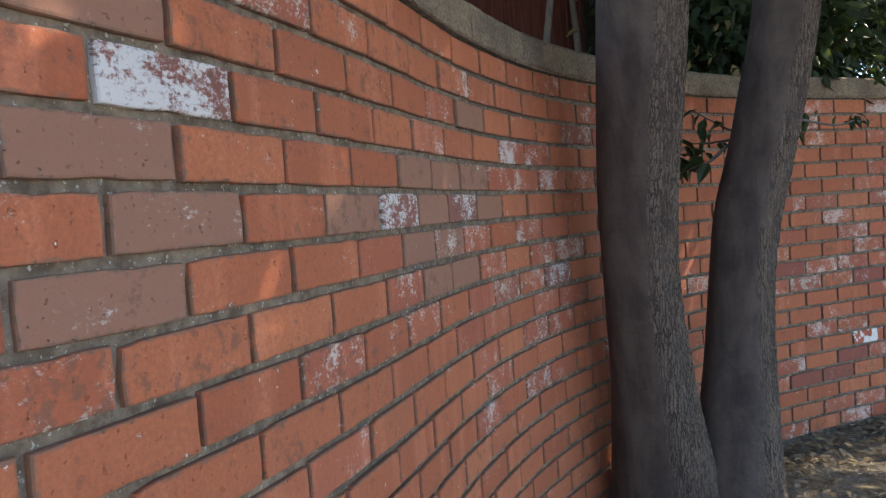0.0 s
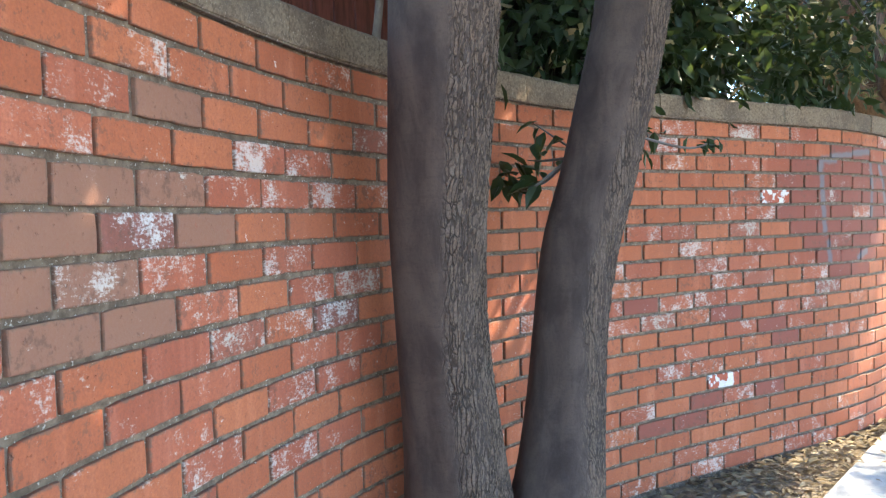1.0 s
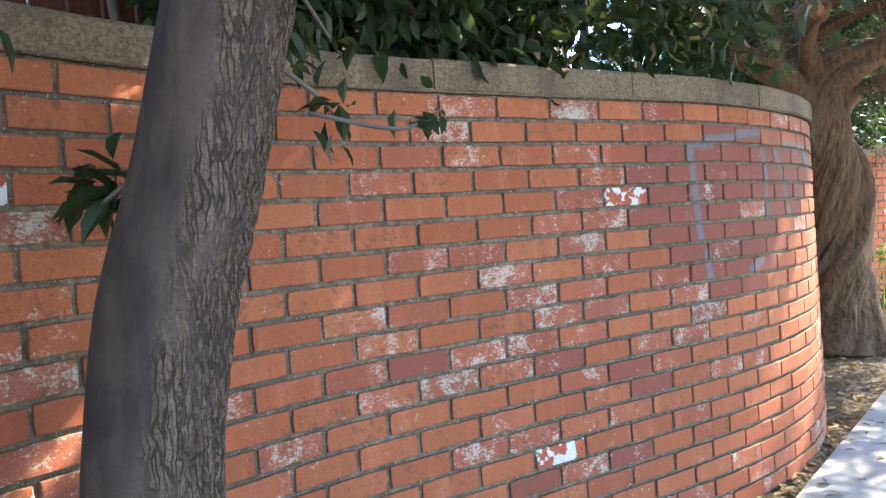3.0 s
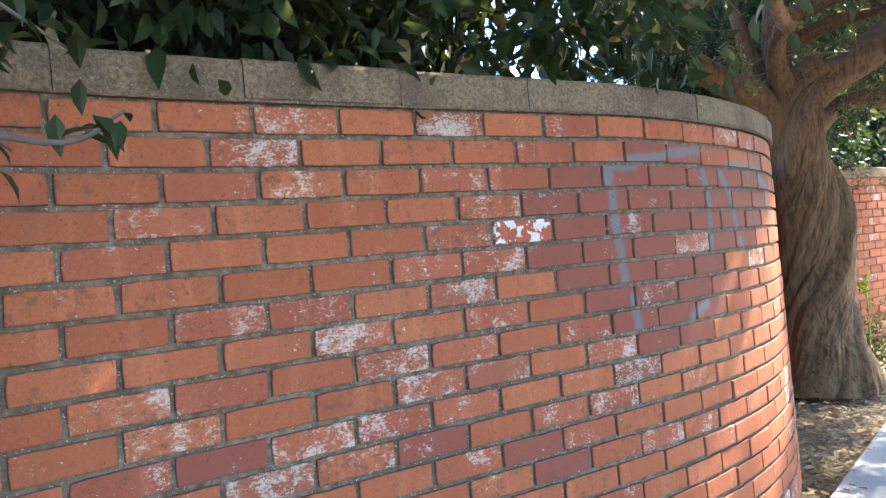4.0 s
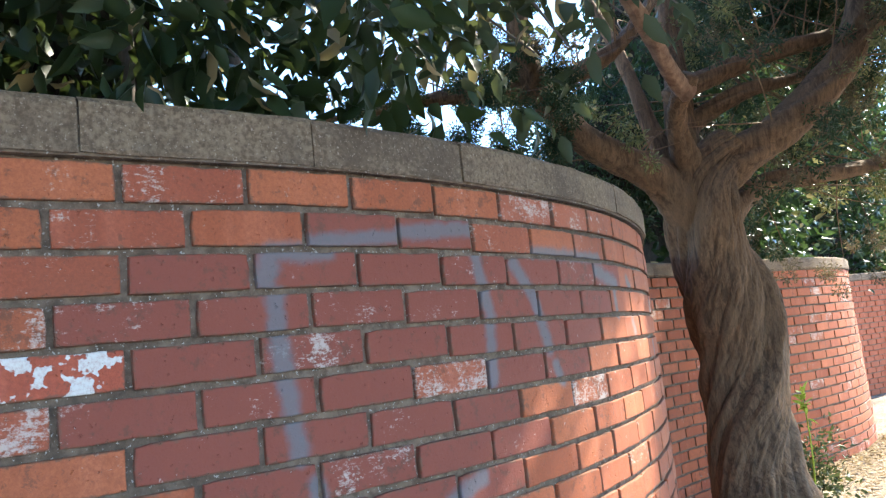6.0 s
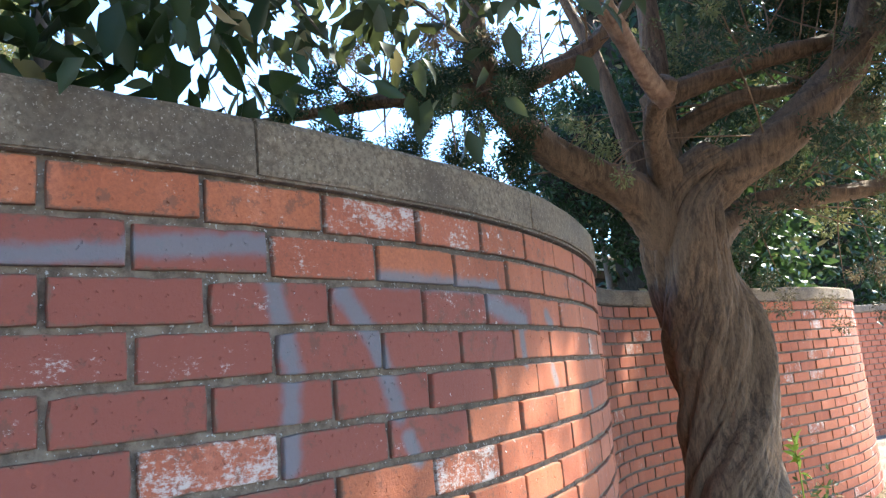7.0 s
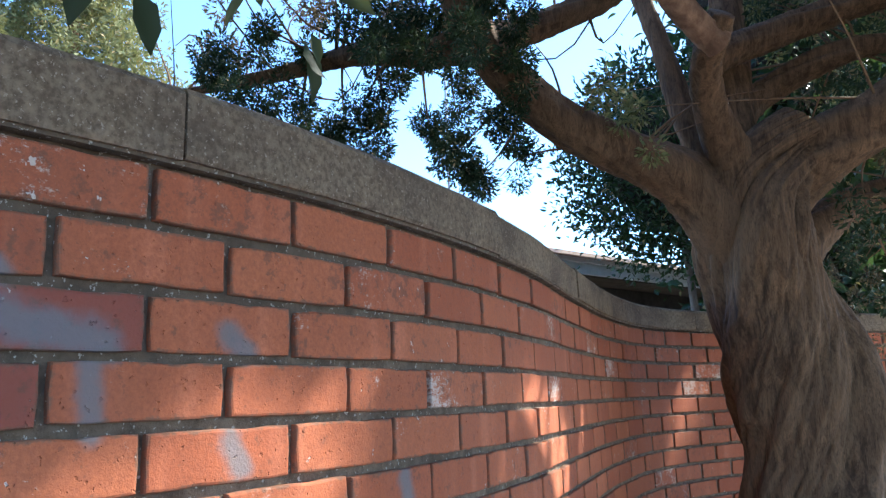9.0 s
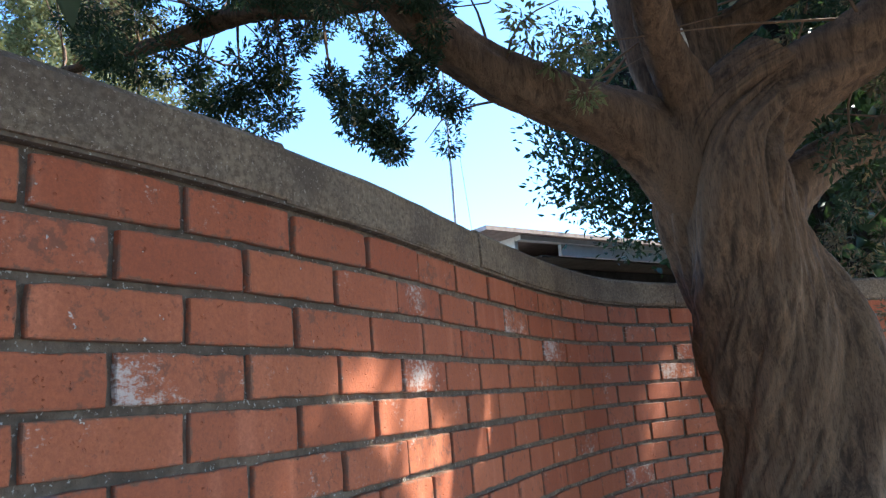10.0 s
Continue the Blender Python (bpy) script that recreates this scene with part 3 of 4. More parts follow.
BOARDS = [board_mesh(i) for i in range(4)]
for i in range(n_boards):
    o = part("board", BOARDS[i % 4], fence)
    p = run * (i * .105)
    o.matrix_basis = pose(p.x, p.y, 0, 0, 0, math.degrees(math.atan2(run.y, run.x)) + random.uniform(-2, 2))
for z in (.5, 1.75):
    v = []
    for s in (0, (F1 - F0).length):
        for d, h in ((.012, -.04), (.05, -.04), (.05, .04), (.012, .04)):
            p = run * s + Vector((-run.y, run.x, 0)) * d
            v.append((p.x, p.y, z + h))
    part("rail", mesh_of("rail", v, [(0, 1, 5, 4), (1, 2, 6, 5), (2, 3, 7, 6), (3, 0, 4, 7), (3, 2, 1, 0), (4, 5, 6, 7)], BOARD), fence)


def hedge_points(n, s0, s1, d0, d1, z0, z1, seed, keep=None):
    rng = np.random.default_rng(seed)
    out = []
    while len(out) < n:
        s, d, z = rng.uniform(s0, s1), rng.uniform(d0, d1), rng.uniform(z0, z1)
        p, _ = face(s, -d, z)
        if keep is None or keep(p, s, d, z):
            out.append(tuple(p))
    return out


shrub = thing("shrub", "dense dark-leaved evergreen shrub hanging over the wall", "shrub", place=tuple(face(3.2, -.9, 0)[0]))
for i in range(9):
    base, _ = face(2.3 + .3 * i, -.85, 0)
    tip, _ = face(2.2 + .32 * i, -.35 - .3 * (i % 3), 2.3 + .2 * (i % 4))
    v, f = tube([(*base, .03), (*((base + tip) / 2 + Vector((.1 * (i % 2), .08, .1)))[:], .022), (*tip, .008)], 6, 8)
    part("stem", mesh_of("stem", local(shrub, v), f, BARK_SMOOTH, True), shrub)


def shrub_room(p, s, d, z):
    return p.x < 2.42 - .28 * max(0, p.y - 4.2) + .16 * noise.noise((p.x * 2, p.y * 2, p.z * 2)) and not (p.x < 1.0 + .4 * noise.noise((z * 3, s, 0)) and z < 2.6)


# added solid core in the colour of shade, closing sky gaps between leaves
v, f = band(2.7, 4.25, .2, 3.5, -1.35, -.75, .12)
part("dark_core", mesh_of("dark_core", local(shrub, [(a + .12 * noise.noise((a * 4, b * 4, c * 4)), b, c) for a, b, c in v]), f, CORE_SHADE), shrub, "solid dark core painted as the shade inside the foliage")
dense = hedge_points(1500, 2.0, 5.4, .16, 1.5, 1.56, 3.7, 31, shrub_room)
fringe = hedge_points(170, 2.7, 4.75, -.02, .2, 1.57, 2.0, 32, lambda p, s, d, z: z > 1.62 + .10 * noise.noise((s * 3, 0, 0)) + (.12 if d < .06 else 0))
part("crown", leaf_mesh("crown", joined([twig_leaves(dense, 15, .12, .082, .42, .7, 33), twig_leaves(fringe, 7, .07, .08, .42, .9, 34)]), LEAF, shrub.location), shrub, "glossy dark green leaves")

# broad-leaved branch that hangs over the coping
hanging = thing("overhanging_branch", "broad-leaved branch hanging over the concrete coping", "branch", place=(2.5, 5.0, 2.9))
BR = [((2.3, 5.0, 3.0), (2.75, 4.9, 2.55), (3.05, 4.85, 2.1)), ((2.4, 5.0, 3.0), (2.9, 4.95, 2.6), (3.45, 5.0, 2.15)), ((2.4, 5.0, 3.1), (3.1, 4.9, 2.75), (3.75, 4.85, 2.2)),
      ((2.4, 5.0, 3.1), (3.3, 4.8, 2.8), (4.05, 4.95, 2.35)), ((2.3, 5.0, 3.0), (2.6, 4.75, 2.4), (2.85, 4.75, 1.98)),
      ((2.4, 5.1, 3.1), (3.0, 5.1, 2.6), (3.3, 5.2, 2.3)), ((2.5, 5.0, 3.1), (3.4, 4.75, 2.7), (3.85, 4.65, 2.12)),
      ((2.5, 5.0, 3.0), (3.1, 4.75, 2.6), (3.40, 4.48, 1.95))]
for i, (a, b, c) in enumerate(BR):
    v, f = tube([(*a, .016), (*b, .010), (*c, .003)], 8, 7)
    part("twig", mesh_of("twig", local(hanging, v), f, BARK_SMOOTH, True), hanging)
rng = np.random.default_rng(41)
cl = []
for a, b, c in BR:
    for t in rng.uniform(.3, 1.02, 24):
        cl.append(np.array(a) * (1 - t) ** 2 + 2 * np.array(b) * t * (1 - t) + np.array(c) * t * t + rng.normal(size=3) * .07)
part("foliage", leaf_mesh("foliage", twig_leaves(cl, 5, .055, .095, .44, 1.1, 42), LEAF_BROAD, hanging.location), hanging, "drooping broad dull green leaves")

# ---- the old twisted tree ----
def twisted(lobes, turn, depth, fibre):
    def f(an, run, r, p):
        wander = .5 * noise.noise((run * 1.3, 7.0, lobes))
        a = an + run * turn + wander
        w = noise.noise((math.cos(a) * 1.1, math.sin(a) * 1.1, run * .8))
        w2 = noise.noise((math.cos(a) * 2.3 + 5, math.sin(a) * 2.3, run * 1.4))
        strand = .5 + .5 * math.cos(lobes * a + 4.2 * w + 2.6 * w2)
        ca, sa = math.cos(a), math.sin(a)
        knot = noise.noise((ca * 2 + 9, sa * 2, run * 5.0))
        strings = 1 - abs(noise.noise((ca * 5.5 + w2 * 2, sa * 5.5, run * 3.0))) * 2.4
        strings2 = noise.noise((ca * 17, sa * 17, run * 9))
        strings3 = noise.noise((ca * 38, sa * 38, run * 22))
        return r * depth * (strand ** .6 - .6) + r * .17 * w + r * .11 * w2 + r * .06 * knot + fibre * (strings * .0035 + strings2 * .006 + strings3 * .0035)
    return f


old = thing("old_tree", "old twisted tree with stringy red-brown bark leaning over the wall", "tree", place=(4.84, 6.5, 0))
TRUNK_C = [(4.80, 6.42, -.08, .33), (4.835, 6.47, .1, .262), (4.845, 6.56, .3, .228), (4.895, 6.66, .6, .235), (4.95, 6.72, .9, .240), (4.945, 6.725, 1.2, .255), (4.88, 6.70, 1.5, .232),
           (4.82, 6.64, 1.75, .215), (4.83, 6.61, 1.93, .175), (4.92, 6.60, 2.06, .135), (5.03, 6.60, 2.16, .112)]
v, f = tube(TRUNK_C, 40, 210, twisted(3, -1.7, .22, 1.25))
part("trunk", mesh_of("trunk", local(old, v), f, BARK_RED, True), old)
BOUGHS = [
    ([(4.86, 6.68, 1.62, .16), (4.72, 6.64, 1.83, .15), (4.56, 6.6, 1.98, .118), (4.32, 6.48, 2.08, .092), (4.10, 6.4, 2.18, .08), (3.90, 6.31, 2.34, .075), (3.78, 6.23, 2.53, .07), (3.73, 6.19, 2.70, .062), (3.72, 6.2, 3.2, .05), (3.6, 6.3, 3.8, .02)], BARK_RED),
    ([(3.84, 6.26, 2.44, .06), (3.6, 6.31, 2.45, .052), (3.38, 6.34, 2.47, .042), (3.1, 6.42, 2.46, .030), (2.74, 6.49, 2.44, .016), (2.45, 6.5, 2.42, .008)], BARK_RED),
    ([(3.82, 6.26, 2.45, .055), (4.02, 6.35, 2.54, .05), (4.30, 6.45, 2.69, .045), (4.5, 6.54, 2.87, .04), (4.8, 6.7, 3.2, .03)], BARK_RED),
    ([(4.76, 6.60, 1.9, .11), (4.74, 6.57, 2.05, .085), (4.65, 6.46, 2.2, .06), (4.60, 6.33, 2.32, .055), (4.61, 6.22, 2.40, .058), (4.63, 6.17, 2.45, .045)], BARK_RED),
    ([(4.62, 6.21, 2.36, .05), (4.55, 6.16, 2.40, .046), (4.41, 5.98, 2.43, .044), (4.19, 5.67, 2.50, .04), (3.98, 5.44, 2.62, .03)], PEELED),
    ([(4.78, 6.62, 1.7, .15), (4.90, 6.66, 1.93, .14), (5.07, 6.60, 2.06, .125), (5.27, 6.58, 2.17, .115), (5.50, 6.56, 2.33, .11), (5.76, 6.55, 2.56, .105), (5.95, 6.53, 2.85, .095), (6.1, 6.45, 3.4, .06)], BARK_RED),
    ([(4.95, 6.72, 1.66, .10), (5.05, 6.76, 1.78, .085), (5.24, 6.84, 1.90, .07), (5.51, 6.91, 1.98, .062), (6.05, 7.04, 2.03, .05), (6.9, 7.2, 2.15, .03)], BARK_RED),
    ([(4.70, 6.60, 2.46, .06), (4.8, 6.61, 2.52, .06), (5.14, 6.64, 2.64, .055), (5.50, 6.64, 2.74, .05), (5.97, 6.66, 2.84, .04), (6.6, 6.7, 3.0, .02)], BARK_RED),
    ([(4.78, 6.66, 2.2, .06), (4.92, 6.74, 2.36, .055), (5.20, 6.68, 2.49, .05), (5.51, 6.72, 2.56, .035), (6.1, 6.9, 2.7, .015)], BARK_RED),
    ([(4.78, 6.65, 2.0, .09), (4.80, 6.72, 2.35, .085), (4.86, 6.8, 2.8, .07), (4.9, 6.9, 3.5, .04)], BARK_RED),
    ([(4.72, 6.68, 2.0, .07), (4.62, 6.75, 2.35, .05), (4.55, 6.85, 2.8, .04), (4.4, 7.0, 3.4, .02)], BARK_RED),
]
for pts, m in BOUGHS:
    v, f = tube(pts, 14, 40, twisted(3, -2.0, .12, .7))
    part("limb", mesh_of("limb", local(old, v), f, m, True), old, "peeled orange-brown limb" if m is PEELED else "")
for a, b in (((4.735, 6.55, 2.20), (4.73, 6.535, 2.30)), ((5.045, 6.77, 2.10), (4.93, 6.74, 2.26)), ((5.03, 6.76, 2.11), (4.95, 6.72, 2.20)), ((4.53, 6.56, 1.99), (4.49, 6.53, 2.11))):
    v, f = tube([(*a, .014), (*((Vector(a) + Vector(b)) / 2)[:], .012), (*b, .003)], 4, 7)
    part("splinter", mesh_of("splinter", local(old, v), f, PALE_WOOD), old, "pale splintered stub")


def spray_clumps(centres, per, radius, size, seed, flat=.0, down=.4):
    """Feathery clumps of scale leaves."""
    rng = np.random.default_rng(seed)
    c = np.repeat(np.array(centres), per, axis=0)
    d = rng.normal(size=c.shape)
    d[:, 2] -= down
    d /= np.linalg.norm(d, axis=1, keepdims=True)
    at = c + d * radius * rng.uniform(.15, 1, len(c))[:, None] ** .6
    return leaves(at, d + rng.normal(size=c.shape) * .5, size * rng.uniform(.6, 1.3, len(c)), .34, SCALE_SHAPE, SCALE_FACES, seed + 1)


rng = np.random.default_rng(51)
green, inner, sunny, dry, twigs = [], [], [], [], []


def along(points, t):
    q = spline(points, 10)
    return np.array(q[min(int(t * (len(q) - 1)), len(q) - 1)][:3])


SUNWARD = np.array(SUN_DIR)
# openings in the canopy: along the wall, height and radius of the sunlit patch that each one lets through
OPENINGS = [(4.86, 1.07, .05), (5.14, 1.09, .06), (5.26, 1.06, .04), (5.48, 1.23, .03), (5.59, 1.22, .05), (5.72, 1.235, .035), (5.05, .88, .07), (5.3, .84, .07),
            (4.77, .95, .04), (5.45, .84, .04), (4.6, .9, .03), (5.69, 1.02, .03), (6.28, 1.18, .07), (6.36, 1.23, .04), (6.55, 1.20, .05), (6.86, 1.12, .06), (7.19, 1.17, .05),
            (6.57, 1.07, .05), (8.2, 1.04, .03), (8.27, 1.29, .02), (8.5, 1.25, .03), (5.1, .62, .08), (5.35, .5, .09), (4.7, .45, .07), (2.08, .87, .05)]
GAPS = [(np.array(face(s, 0, z)[0]), r + (.06 if s > 5.9 else .04)) for s, z, r in OPENINGS]
GAPS += [(np.array(face(s, 0, z)[0]), r) for s, z, r in ((10.4, 1.05, .32), (10.6, .6, .36), (10.25, .45, .22), (10.95, 1.0, .4), (11.4, .7, .5))]


def in_gap(e):
    """Openings in the canopy through which the sun reaches the wall."""
    return any(np.linalg.norm(np.cross(e - p, SUNWARD)) < r for p, r in GAPS)


def tuft(root, end, into, n=5, spread=.09):
    if in_gap(end):
        return
    twigs.append((root, (root + end) / 2 + rng.normal(size=3) * .03, end))
    for _ in range(n):
        into.append(end + rng.normal(size=3) * spread)


left = BOUGHS[1][0]
for i in range(26):
    t = rng.uniform(.05, .95) ** .9
    r = along(left, t)
    e = r + np.array((rng.normal() * .16, rng.normal() * .25, rng.uniform(-.30, .42)))
    tuft(r, e, dry if e[2] > r[2] + .14 else green, 5, .05)
for i in range(14):
    r = along(BOUGHS[0][0], rng.uniform(.5, .85))
    e = r + np.array((rng.uniform(-.35, .15), rng.normal() * .2, rng.uniform(-.32, .1)))
    tuft(r, e, green, 5, .042)
for x, y, z in ((3.72, 6.28, 2.06), (3.78, 6.35, 1.98), (3.62, 6.4, 2.14), (3.3, 6.4, 2.22), (3.42, 6.38, 2.16), (3.17, 6.45, 2.20), (3.9, 6.25, 2.14)):
    spots = [along(BOUGHS[k][0], q / 30) for k in (0, 1) for q in range(4, 27)]
    end = np.array((x, y, z))
    tuft(min(spots, key=lambda q: np.linalg.norm(q - end)), end, green, 6, .036)
for i in range(120):
    r = along(BOUGHS[int(rng.choice([5, 6, 7, 8]))][0], rng.uniform(.45, 1))
    e = r + rng.normal(size=3) * np.array((.45, .4, .35)) + np.array((.1, .25, .2))
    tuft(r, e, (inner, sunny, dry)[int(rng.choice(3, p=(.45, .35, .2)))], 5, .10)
# foliage added mostly out of view, to keep sky and sun off the wall
high = []
while len(high) < 7 * 760:
    e = np.array((6.0, 5.0, 3.75)) + rng.uniform(-1, 1, 3) * np.array((3.1, 3.2, 1.05))
    low_side = e[0] > 5.6 and e[1] < 1.05 * e[0] - .9
    if e[2] < 3.15 and not low_side or noise.noise(Vector(e * 1.5)) < -.06:
        continue
    if in_gap(e) or e[0] < 5.1 and e[1] > 5.7:
        continue
    tuft(e + rng.normal(size=3) * .25, e, high, 7, .16)
# more tufts set along the sun's rays, so that they shade the wall
for i in range(540):
    e = np.array(face(rng.uniform(4.5, 9.0), 0, rng.uniform(1.22, 1.66) if i % 3 else rng.uniform(.3, 1.6))[0]) + SUNWARD * rng.uniform(3.0, 5.0)
    if e[2] > 3.05 and not in_gap(e):
        tuft(e + rng.normal(size=3) * .25, e, high, 7, .10)
# unseen low spread over the street, added to dim the skylight
for i in range(260):
    e = np.array((7.6, 3.8, 2.9)) + rng.uniform(-1, 1, 3) * np.array((1.7, 2.4, 1.0))
    if e[1] < 1.05 * e[0] - .9:
        tuft(e + rng.normal(size=3) * .25, e, high, 7, .17)
high, inner, sunny, dry = ([e for e in some if not in_gap(e)] for some in (high, inner, sunny, dry))
part("shade_crown", leaf_mesh("shade_crown", spray_clumps(high, 44, .075, .05, 54), SPRAY_GREEN, old.location), old, "dark blue-green scaly foliage")
part("crown", leaf_mesh("crown", joined([spray_clumps(green, 300, .055, .019, 52), spray_clumps(inner, 80, .055, .03, 55)]), SPRAY_GREEN, old.location), old, "dark blue-green scaly foliage")
# tufts in the sunlit colour, to brighten the crown where little sun reaches
part("sunlit_foliage", leaf_mesh("sunlit_foliage", spray_clumps(sunny, 90, .055, .03, 56), SPRAY_SUNNY, old.location), old, "scaly foliage in a yellow-green with sunlight put into the colour")
part("dry_foliage", leaf_mesh("dry_foliage", spray_clumps(dry, 150, .055, .022, 53), SPRAY_DRY, old.location), old, "browned dry foliage")
tv, tf = [], []
for i in range(60):
    li = BOUGHS[int(rng.choice([0, 1, 2, 2, 1]))][0]
    r = along(li, rng.uniform(.3, 1))
    e = r + np.array((rng.normal() * .3, rng.normal() * .25, rng.uniform(-.12, .5)))
    twigs.append((r, (r + e) / 2 + rng.normal(size=3) * .07, e))
for a, b, c in twigs:
    v, f = tube([(*a, .006), (*b, .004), (*c, .0015)], 3, 4)
    tf += [tuple(x + len(tv) for x in q) for q in f]
    tv += v
part("twig_mass", mesh_of("twig_mass", local(old, tv), tf, BARK_RED), old, "thin bare twigs", "stuff")

# ---- planting behind the far bays ----
laurel = thing("laurel_bush", "tall glossy laurel bush behind the wall", "bush", place=(4.9, 8.6, 0))
v, f = tube([(5.15, 8.6, 0, .04), (5.1, 8.6, 1.2, .03), (5.0, 8.5, 2.6, .015)], 6, 10)
part("stem", mesh_of("stem", local(laurel, v), f, BARK_SMOOTH, True), laurel)
lc = []
rng = np.random.default_rng(61)
# dark filler body: the bush's inner shade given as colour
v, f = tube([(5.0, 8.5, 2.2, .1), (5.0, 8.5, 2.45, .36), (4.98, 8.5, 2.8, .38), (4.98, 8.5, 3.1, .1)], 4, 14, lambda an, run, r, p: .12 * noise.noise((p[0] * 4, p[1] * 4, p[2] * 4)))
part("dark_core", mesh_of("dark_core", local(laurel, v), f, CORE_SHADE), laurel, "solid dark core painted as the shade inside the foliage")
while len(lc) < 1300:
    p = rng.uniform(-1, 1, 3)
    if (p ** 2).sum() < 1 + .35 * noise.noise((p[0] * 3, p[1] * 3, p[2] * 3)):
        lc.append((4.97 + p[0] * .66, 8.5 + p[1] * .62, 2.62 + p[2] * .68))
part("crown", leaf_mesh("crown", twig_leaves(lc, 13, .07, .048, .42, -.5, 62), LEAF_LAUREL, laurel.location), laurel)
hedge = thing("hedge", "tall dark green hedge above the far bays of the wall", "hedge", place=(7.0, 9.6, 0))
# dark sheet added behind the hedge leaves, coloured as their depth of shade
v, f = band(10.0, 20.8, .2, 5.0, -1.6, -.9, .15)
part("dark_core", mesh_of("dark_core", local(hedge, [(x + .15 * noise.noise((x * 3, y * 3, z * 3)), y, z) for x, y, z in v]), f, CORE_SHADE), hedge, "solid dark core painted as the shade inside the foliage")
far = hedge_points(4600, 9.7, 21.0, .3, 1.7, 1.52, 5.4, 63)
part("foliage", leaf_mesh("foliage", twig_leaves(far, 13, .16, .11, .46, .2, 64), LEAF_LAUREL, hedge.location), hedge)
for i in range(8):
    b, _ = face(10.4 + 1.2 * i, -1.1, 0)
    v, f = tube([(*b, .035), (b.x + .05, b.y, 1.5, .03), (b.x, b.y + .1, 3.2, .01)], 4, 8)
    part("stem", mesh_of("stem", local(hedge, v), f, BARK_SMOOTH, True), hedge)

# ---- house, mast and conifer beyond ----
house = thing("house", "low house with a white fascia and a pale shingled roof", "house", place=(4.27, 11.25, 0))
U, V = Vector((.72, .694, 0)), Vector((-.694, .72, 0))


def prism(points, z0, z1):
    n = len(points)
    v = [(p.x, p.y, z0) for p in points] + [(p.x, p.y, z1) for p in points]
    return v, [tuple(range(n))[::-1], tuple(range(n, 2 * n))] + [(i, (i + 1) % n, n + (i + 1) % n, n + i) for i in range(n)]


def block(u0, u1, v0, v1, z0, z1):
    return prism([U * u0 + V * v0, U * u1 + V * v0, U * u1 + V * v1, U * u0 + V * v1], z0, z1)


v, f = block(.45, 9, .45, 6.5, 0, 2.44)
part("wall", mesh_of("wall", v, f, EAVE_SHADE), house)
for board in ((.25, 9.5, -.02, .02, 2.465, 2.575), (-.3, 9.56, -.06, .02, 2.579, 2.622), (-.3, -.26, .025, 7, 2.47, 2.622)):
    v, f = block(*board)
    part("fascia", mesh_of("fascia", v, f, WHITE_PAINT), house, "white painted fascia board")
v, f = block(.03, 9.4, .03, 6.9, 2.45, 2.47)
part("soffit", mesh_of("soffit", v, f, EAVE_SHADE), house)
r = [(-.75, -.12, 2.626), (9.6, -.12, 2.626), (9.6, 7.1, 2.626), (-.75, 7.1, 2.626)]
r += [(a, b, 2.665) for a, b, z in r] + [(2.6, 3.5, 3.42), (7, 3.5, 3.42)]
v = [((U * a + V * b).x, (U * a + V * b).y, z) for a, b, z in r]
part("roof", mesh_of("roof", v, [(3, 2, 1, 0), (0, 1, 5, 4), (1, 2, 6, 5), (2, 3, 7, 6), (3, 0, 4, 7), (4, 5, 9, 8), (5, 6, 9), (6, 7, 8, 9), (7, 4, 8)], ROOFING), house, "pale pinkish shingle roof")
mast = thing("aerial_mast", "thin grey steel mast rising above the roof", "mast", place=(3.36, 12.6, 2.7))
v, f = tube([(3.36, 12.6, 2.6, .016), (3.37, 12.55, 4.6, .015), (3.37, 12.55, 7.0, .013)], 4, 8)
part("pole", mesh_of("pole", local(mast, v), f, STEEL, True), mast)
v, f = tube([(3.37, 12.55, 6.0, .004), (3.45, 12.6, 4.4, .004), (3.55, 12.65, 2.9, .004)], 4, 5)
part("cable", mesh_of("cable", local(mast, v), f, STEEL), mast)

conifer = thing("conifer", "tall sunlit conifer with yellow-green foliage beyond the garden", "tree", place=(-2.9, 15.0, 0))
v, f = tube([(-2.9, 15, 0, .25), (-2.9, 15, 4, .18), (-2.85, 15, 9.5, .04)], 8, 14, twisted(4, .5, .1, 1))
part("trunk", mesh_of("trunk", local(conifer, v), f, BARK_RED, True), conifer)
rng = np.random.default_rng(71)
cc = []
for i in range(360):
    z = rng.uniform(3.2, 9.6)
    rad = (9.9 - z) * .5 * rng.uniform(.3, 1.05) + .15
    an = rng.uniform(0, 2 * math.pi)
    e = np.array((-2.9 + math.cos(an) * rad, 15 + math.sin(an) * rad, z + rng.normal() * .15))
    for _ in range(7):
        cc.append(e + rng.normal(size=3) * .17)
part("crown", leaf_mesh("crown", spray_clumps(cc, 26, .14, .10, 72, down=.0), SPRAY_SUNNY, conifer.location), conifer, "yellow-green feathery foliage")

# ---- low growth and litter at the foot of the old tree ----
low = thing("low_shrub", "small half-dry shrub at the foot of the old tree", "shrub", place=(5.30, 6.80, 0))
rng = np.random.default_rng(81)
pc = [(5.30 + rng.normal() * .10, 6.80 + rng.normal() * .10, abs(rng.normal()) * .16 + .05) for _ in range(60)]
part("foliage", leaf_mesh("foliage", twig_leaves(pc, 14, .05, .045, .35, -.3, 82), LEAF_BROAD, low.location), low)
sprout = thing("sprout", "bright yellow-green young shoot beside the old trunk", "plant", place=(5.20, 6.62, 0))
v, f = tube([(5.20, 6.62, 0, .006), (5.22, 6.60, .4, .004), (5.20, 6.58, .74, .002)], 5, 6)
part("stem", mesh_of("stem", local(sprout, v), f, SPROUT_GREEN, True), sprout)
rng = np.random.default_rng(83)
